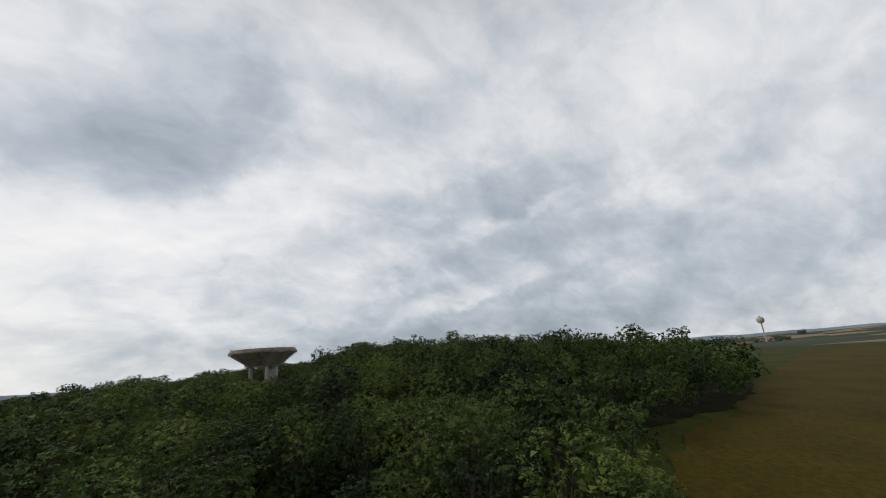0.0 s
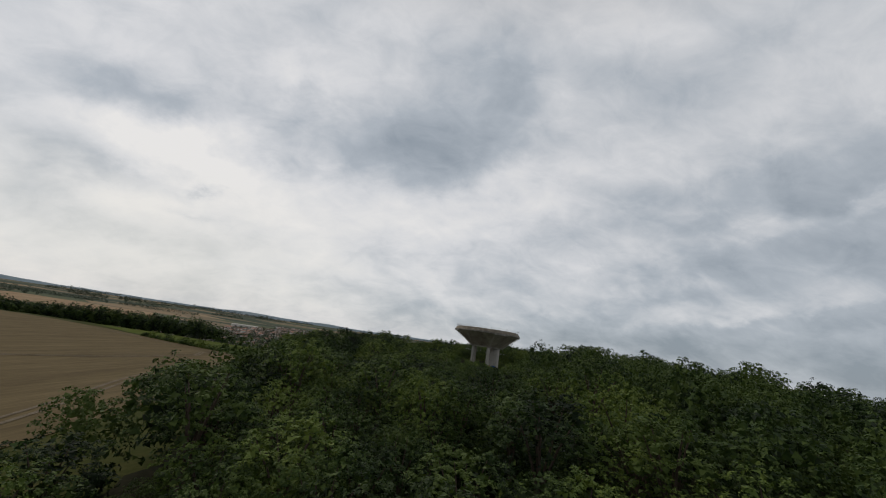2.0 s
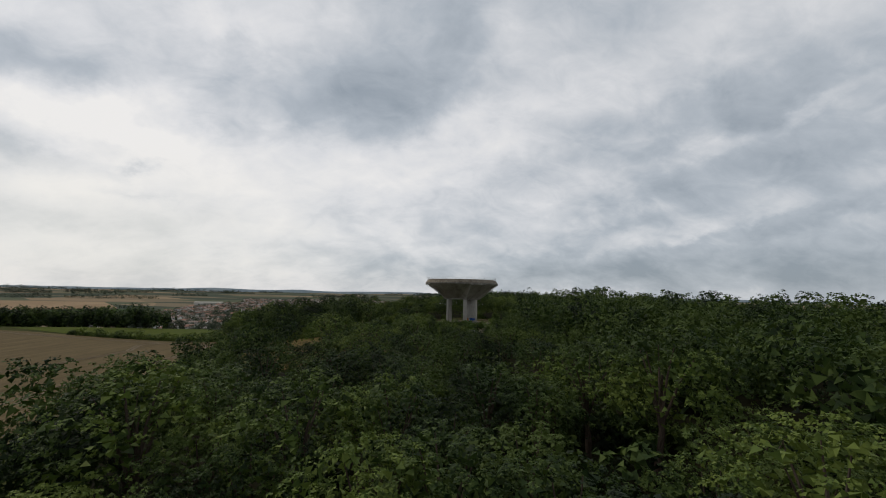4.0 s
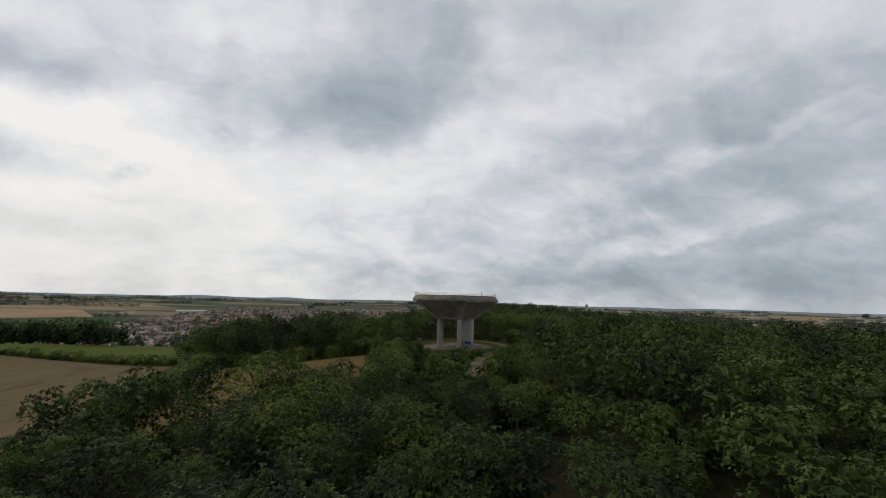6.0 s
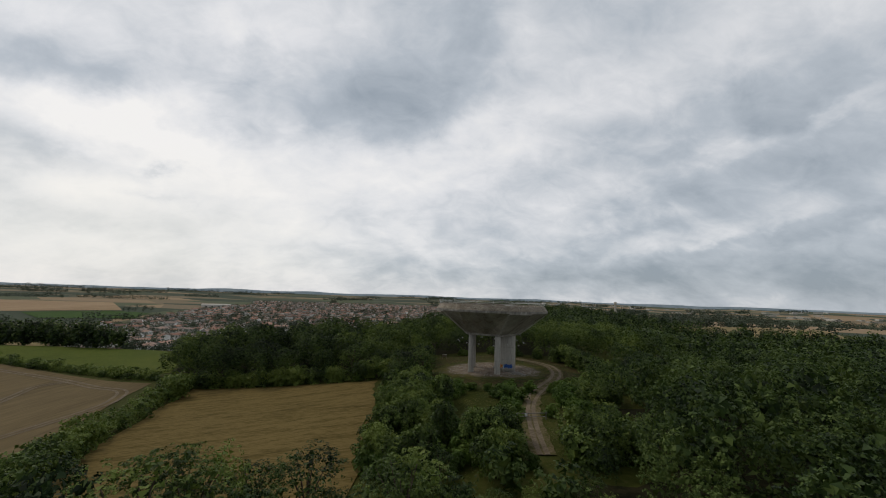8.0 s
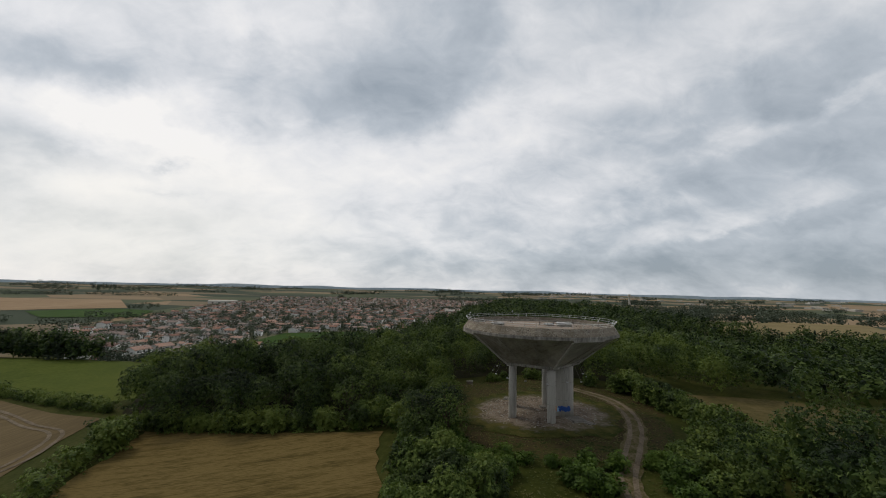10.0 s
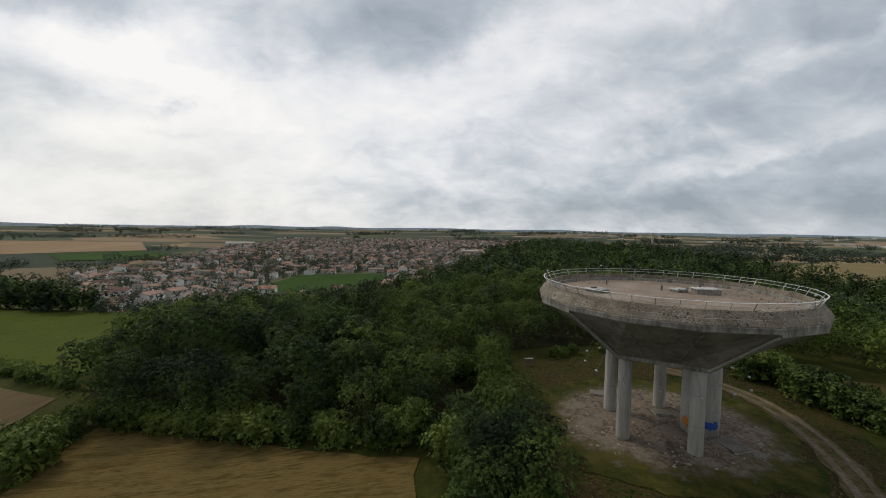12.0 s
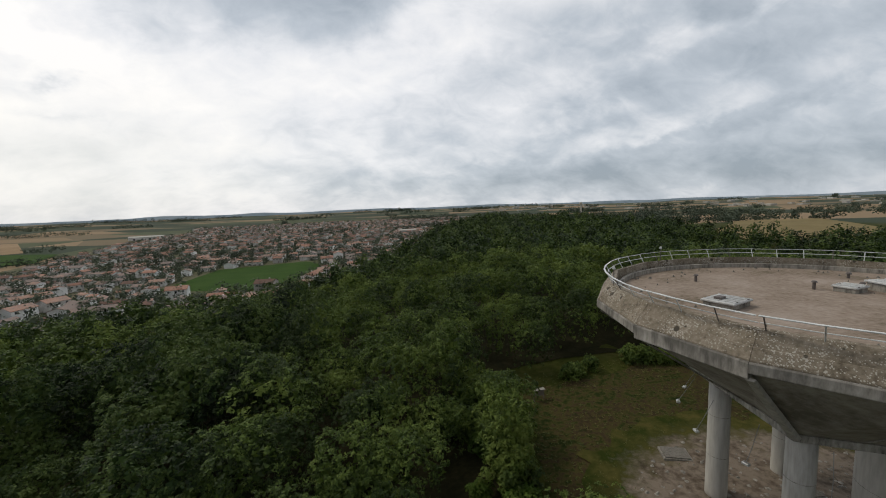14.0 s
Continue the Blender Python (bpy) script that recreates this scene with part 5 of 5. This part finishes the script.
# low hills that close the horizon, with the haze painted into their blue-grey
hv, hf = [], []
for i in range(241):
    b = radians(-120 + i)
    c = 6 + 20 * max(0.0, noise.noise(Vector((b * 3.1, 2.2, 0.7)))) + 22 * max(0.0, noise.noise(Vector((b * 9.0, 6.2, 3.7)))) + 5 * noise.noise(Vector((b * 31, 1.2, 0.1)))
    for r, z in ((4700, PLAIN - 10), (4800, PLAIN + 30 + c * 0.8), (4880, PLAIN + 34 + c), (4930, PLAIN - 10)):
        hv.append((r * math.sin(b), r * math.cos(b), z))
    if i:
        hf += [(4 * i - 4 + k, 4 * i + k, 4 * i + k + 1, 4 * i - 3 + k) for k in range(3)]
tagged(solid("backdrop", hv, hf, HAZED_HILLS, smooth=True), "far wooded hills coloured with blue-grey haze along the horizon", "hills", kind="structure")

# works hall, distant towers and far buildings
def works_hall(x, y, w, d, h, turn, label):
    m = pose(x, y, ground(x, y), 0, 0, turn)
    hall = tagged(empty("works_hall", m), label, "hall", "works halls")
    part("wall", box_bm(w, d, h + 1.5, Matrix.Translation((0, 0, -1.5)), 0.2), RENDER, hall)
    vs = [(-w / 2 - 1, -d / 2 - 1, h), (w / 2 + 1, -d / 2 - 1, h), (w / 2 + 1, 0, h + 2.5), (-w / 2 - 1, 0, h + 2.5), (w / 2 + 1, d / 2 + 1, h), (-w / 2 - 1, d / 2 + 1, h)]
    solid("roof", vs + [(a, b, c + 0.4) for a, b, c in vs], [(6, 7, 8, 9), (9, 8, 10, 11), (0, 3, 2, 1), (3, 5, 4, 2), (0, 1, 7, 6), (5, 11, 10, 4), (1, 2, 8, 7), (2, 4, 10, 8), (0, 6, 9, 3), (3, 9, 11, 5)], CONC_PALE, hall, "white sheet-metal roof")
    for k in range(4):
        part("loading_door", box_bm(4, 0.3, 4, Matrix.Translation((-w / 3 + k * w / 4.5, -d / 2, 0))), GLASS, hall)


works_hall(-650, 1130, 75, 34, 7, 20, "long low works hall with a white roof on the plain")
works_hall(30, 900, 40, 14, 7, 8, "flat pale school hall among the town houses")
st = tagged(empty("slim_tower", pose(520, 1000, ground(520, 1000))), "slim pale concrete tower far off on the plain", "tower")
part("shaft", tube_bm([(0, 0, -2), (0, 0, 26), (0, 0, 36)], [3.0, 2.6, 2.6], 16), CONC_PALE, st)
part("head", tube_bm([(0, 0, 34), (0, 0, 36), (0, 0, 41), (0, 0, 42)], [2.7, 3.9, 3.9, 3.2], 16), CONC_PALE, st)
bx, by = -23 + 1500 * math.sin(radians(71)), -176 + 1500 * math.cos(radians(71))
bt = tagged(empty("ball_water_tower", pose(bx, by, ground(bx, by))), "pale ball-shaped water tower on a thin stem", "water tower")
zc = 6 + 1500 * math.tan(radians(1.35)) - ground(bx, by)
part("stem", tube_bm([(0, 0, -2), (0, 0, 8), (0, 0, zc - 8)], [3.4, 1.7, 1.7], 14), CONC_PALE, bt)
ball = bmesh.new()
bmesh.ops.create_uvsphere(ball, u_segments=24, v_segments=14, radius=10)
bmesh.ops.transform(ball, matrix=Matrix.Translation((0, 0, zc)), verts=ball.verts)
part("ball", ball, CONC_PALE, bt, "round pale tank", True)
part("cap", tube_bm([(0, 0, zc + 9.6), (0, 0, zc + 13)], [2.2, 1.4], 12), CONC_PALE, bt)
bm = bmesh.new()
for k in range(110):
    b, r = radians(rng.uniform(14, 60)), rng.uniform(2300, 4400)
    x, y = r * math.sin(b), r * math.cos(b)
    box_bm(rng.uniform(15, 60), rng.uniform(12, 30), rng.uniform(5, 10), pose(x, y, ground(x, y) - 1, 0, 0, rng.uniform(0, 180)), 0, bm)
tagged(part("distant_buildings", bm, CONC_PALE), "far white works and tower blocks near the horizon", "buildings", kind="stuff")

# ---- on the ground by the tower ----
def slab(x, y, w, d, h, turn, label):
    s0 = tagged(empty("concrete_slab", pose(x, y, ground(x, y) + 0.05, 0, 0, turn)), label, "slab", "slabs on the pad")
    part("kerb", box_bm(w, d, h, Matrix.Translation((0, 0, -0.15)), 0.03), CONC, s0)
    part("cover", box_bm(w * 0.9, d * 0.9, 0.08, Matrix.Translation((0, 0, h - 0.15)), 0.02), CONC_SLAB, s0, "grey concrete cover")


slab(-3.3, 8.2, 2.1, 1.6, 0.34, -20, "raised concrete chamber cover on the pad")
slab(1.9, 2.6, 2.0, 1.5, 0.35, -5, "low concrete chamber cover on the pad")
slab(5.2, -3.8, 2.7, 2.9, 0.3, 15, "grey concrete slab beside the column")
slab(6.6, -5.6, 1.4, 1.1, 0.28, 30, "small broken concrete slab on gravel")
brd = tagged(empty("notice_board", pose(-9.8, 20.4, ground(-9.8, 20.4), 0, 0, 8)), "small wooden notice board with a pale roof", "notice board")
for s in (-0.6, 0.6):
    part("post", box_bm(0.1, 0.1, 1.35, Matrix.Translation((s, 0, -0.1)), 0.01), WOOD, brd)
part("roof", box_bm(1.4, 0.5, 0.08, Matrix.Translation((0, 0, 1.24)), 0.02), CONC, brd, "pale flat roof")
part("panel", box_bm(1.1, 0.05, 0.6, Matrix.Translation((0, 0, 0.55)), 0.01), WOOD, brd)
gt = tagged(empty("barrier_gate", pose(0.1, -36, ground(0.1, -36), 0, 0, 6)), "grey steel barrier gate across the dirt track", "gate")
for s in (-2.1, 2.1):
    part("post", tube_bm([(s, 0, -0.3), (s, 0, 1.15)], 0.06, 8), DULL, gt)
part("bar", tube_bm([(-2.4, 0, 1.0), (2.4, 0, 1.0)], 0.05, 8), DULL, gt)
part("lower_bar", tube_bm([(-2.1, 0, 0.55), (2.1, 0, 0.55)], 0.03, 8), DULL, gt)
part("sign", box_bm(0.4, 0.03, 0.4, Matrix.Translation((-0.9, -0.06, 0.6)), 0.01), WHITE, gt)
# stones and rubble on the pad, tufts of grass round it
vs, fs = [], []
for k in range(420):
    a, q = rng.uniform(0, 6.28), 10.5 * math.sqrt(rng.random())
    x, y = 0.6 + q * math.cos(a), 1 + 0.85 * q * math.sin(a)
    s, h = rng.uniform(0.05, 0.22), rng.uniform(0.04, 0.14)
    z, o = ground(x, y) + 0.12, len(vs)
    for i in range(5):
        vs.append((x + s * math.cos(i * 1.26 + a) * rng.uniform(0.6, 1.2), y + s * math.sin(i * 1.26 + a) * rng.uniform(0.6, 1.2), z))
    vs.append((x + 0.3 * s, y, z + h))
    fs += [(o + i, o + (i + 1) % 5, o + 5) for i in range(5)]
tagged(solid("rubble", vs, fs, CONC), "broken stones and concrete crumbs on the pad", "rubble", kind="stuff")
gq = []
for k in range(15000):
    x, y = rng.uniform(-20, 26), rng.uniform(-52, 26)
    if inside(HOLLOW, x, y) and not (math.hypot(x / 10.8, (y - 0.8) / 9.2) < 1 and rng.random() < 0.93) and off_track(x, y) > 1.6:
        gq.append((x, y))
vs = []
for x, y in gq:
    z, s = ground(x, y) + 0.06, rng.uniform(0.07, 0.17)
    for q in (rng.uniform(0, 2), rng.uniform(2, 4), rng.uniform(4, 6.2)):
        c, d = math.cos(q) * s, math.sin(q) * s
        vs += [(x - d * 0.4, y + c * 0.4, z), (x + d * 0.4, y - c * 0.4, z), (x + c * 1.4, y + d * 1.4, z + s * 0.7)]
tagged(new("grass_tufts", quick("grass_tufts", np.array(vs), np.arange(len(vs)).reshape(-1, 3), TUFT)), "rough green and yellowed grass tufts in the clearing", "grass", kind="stuff")
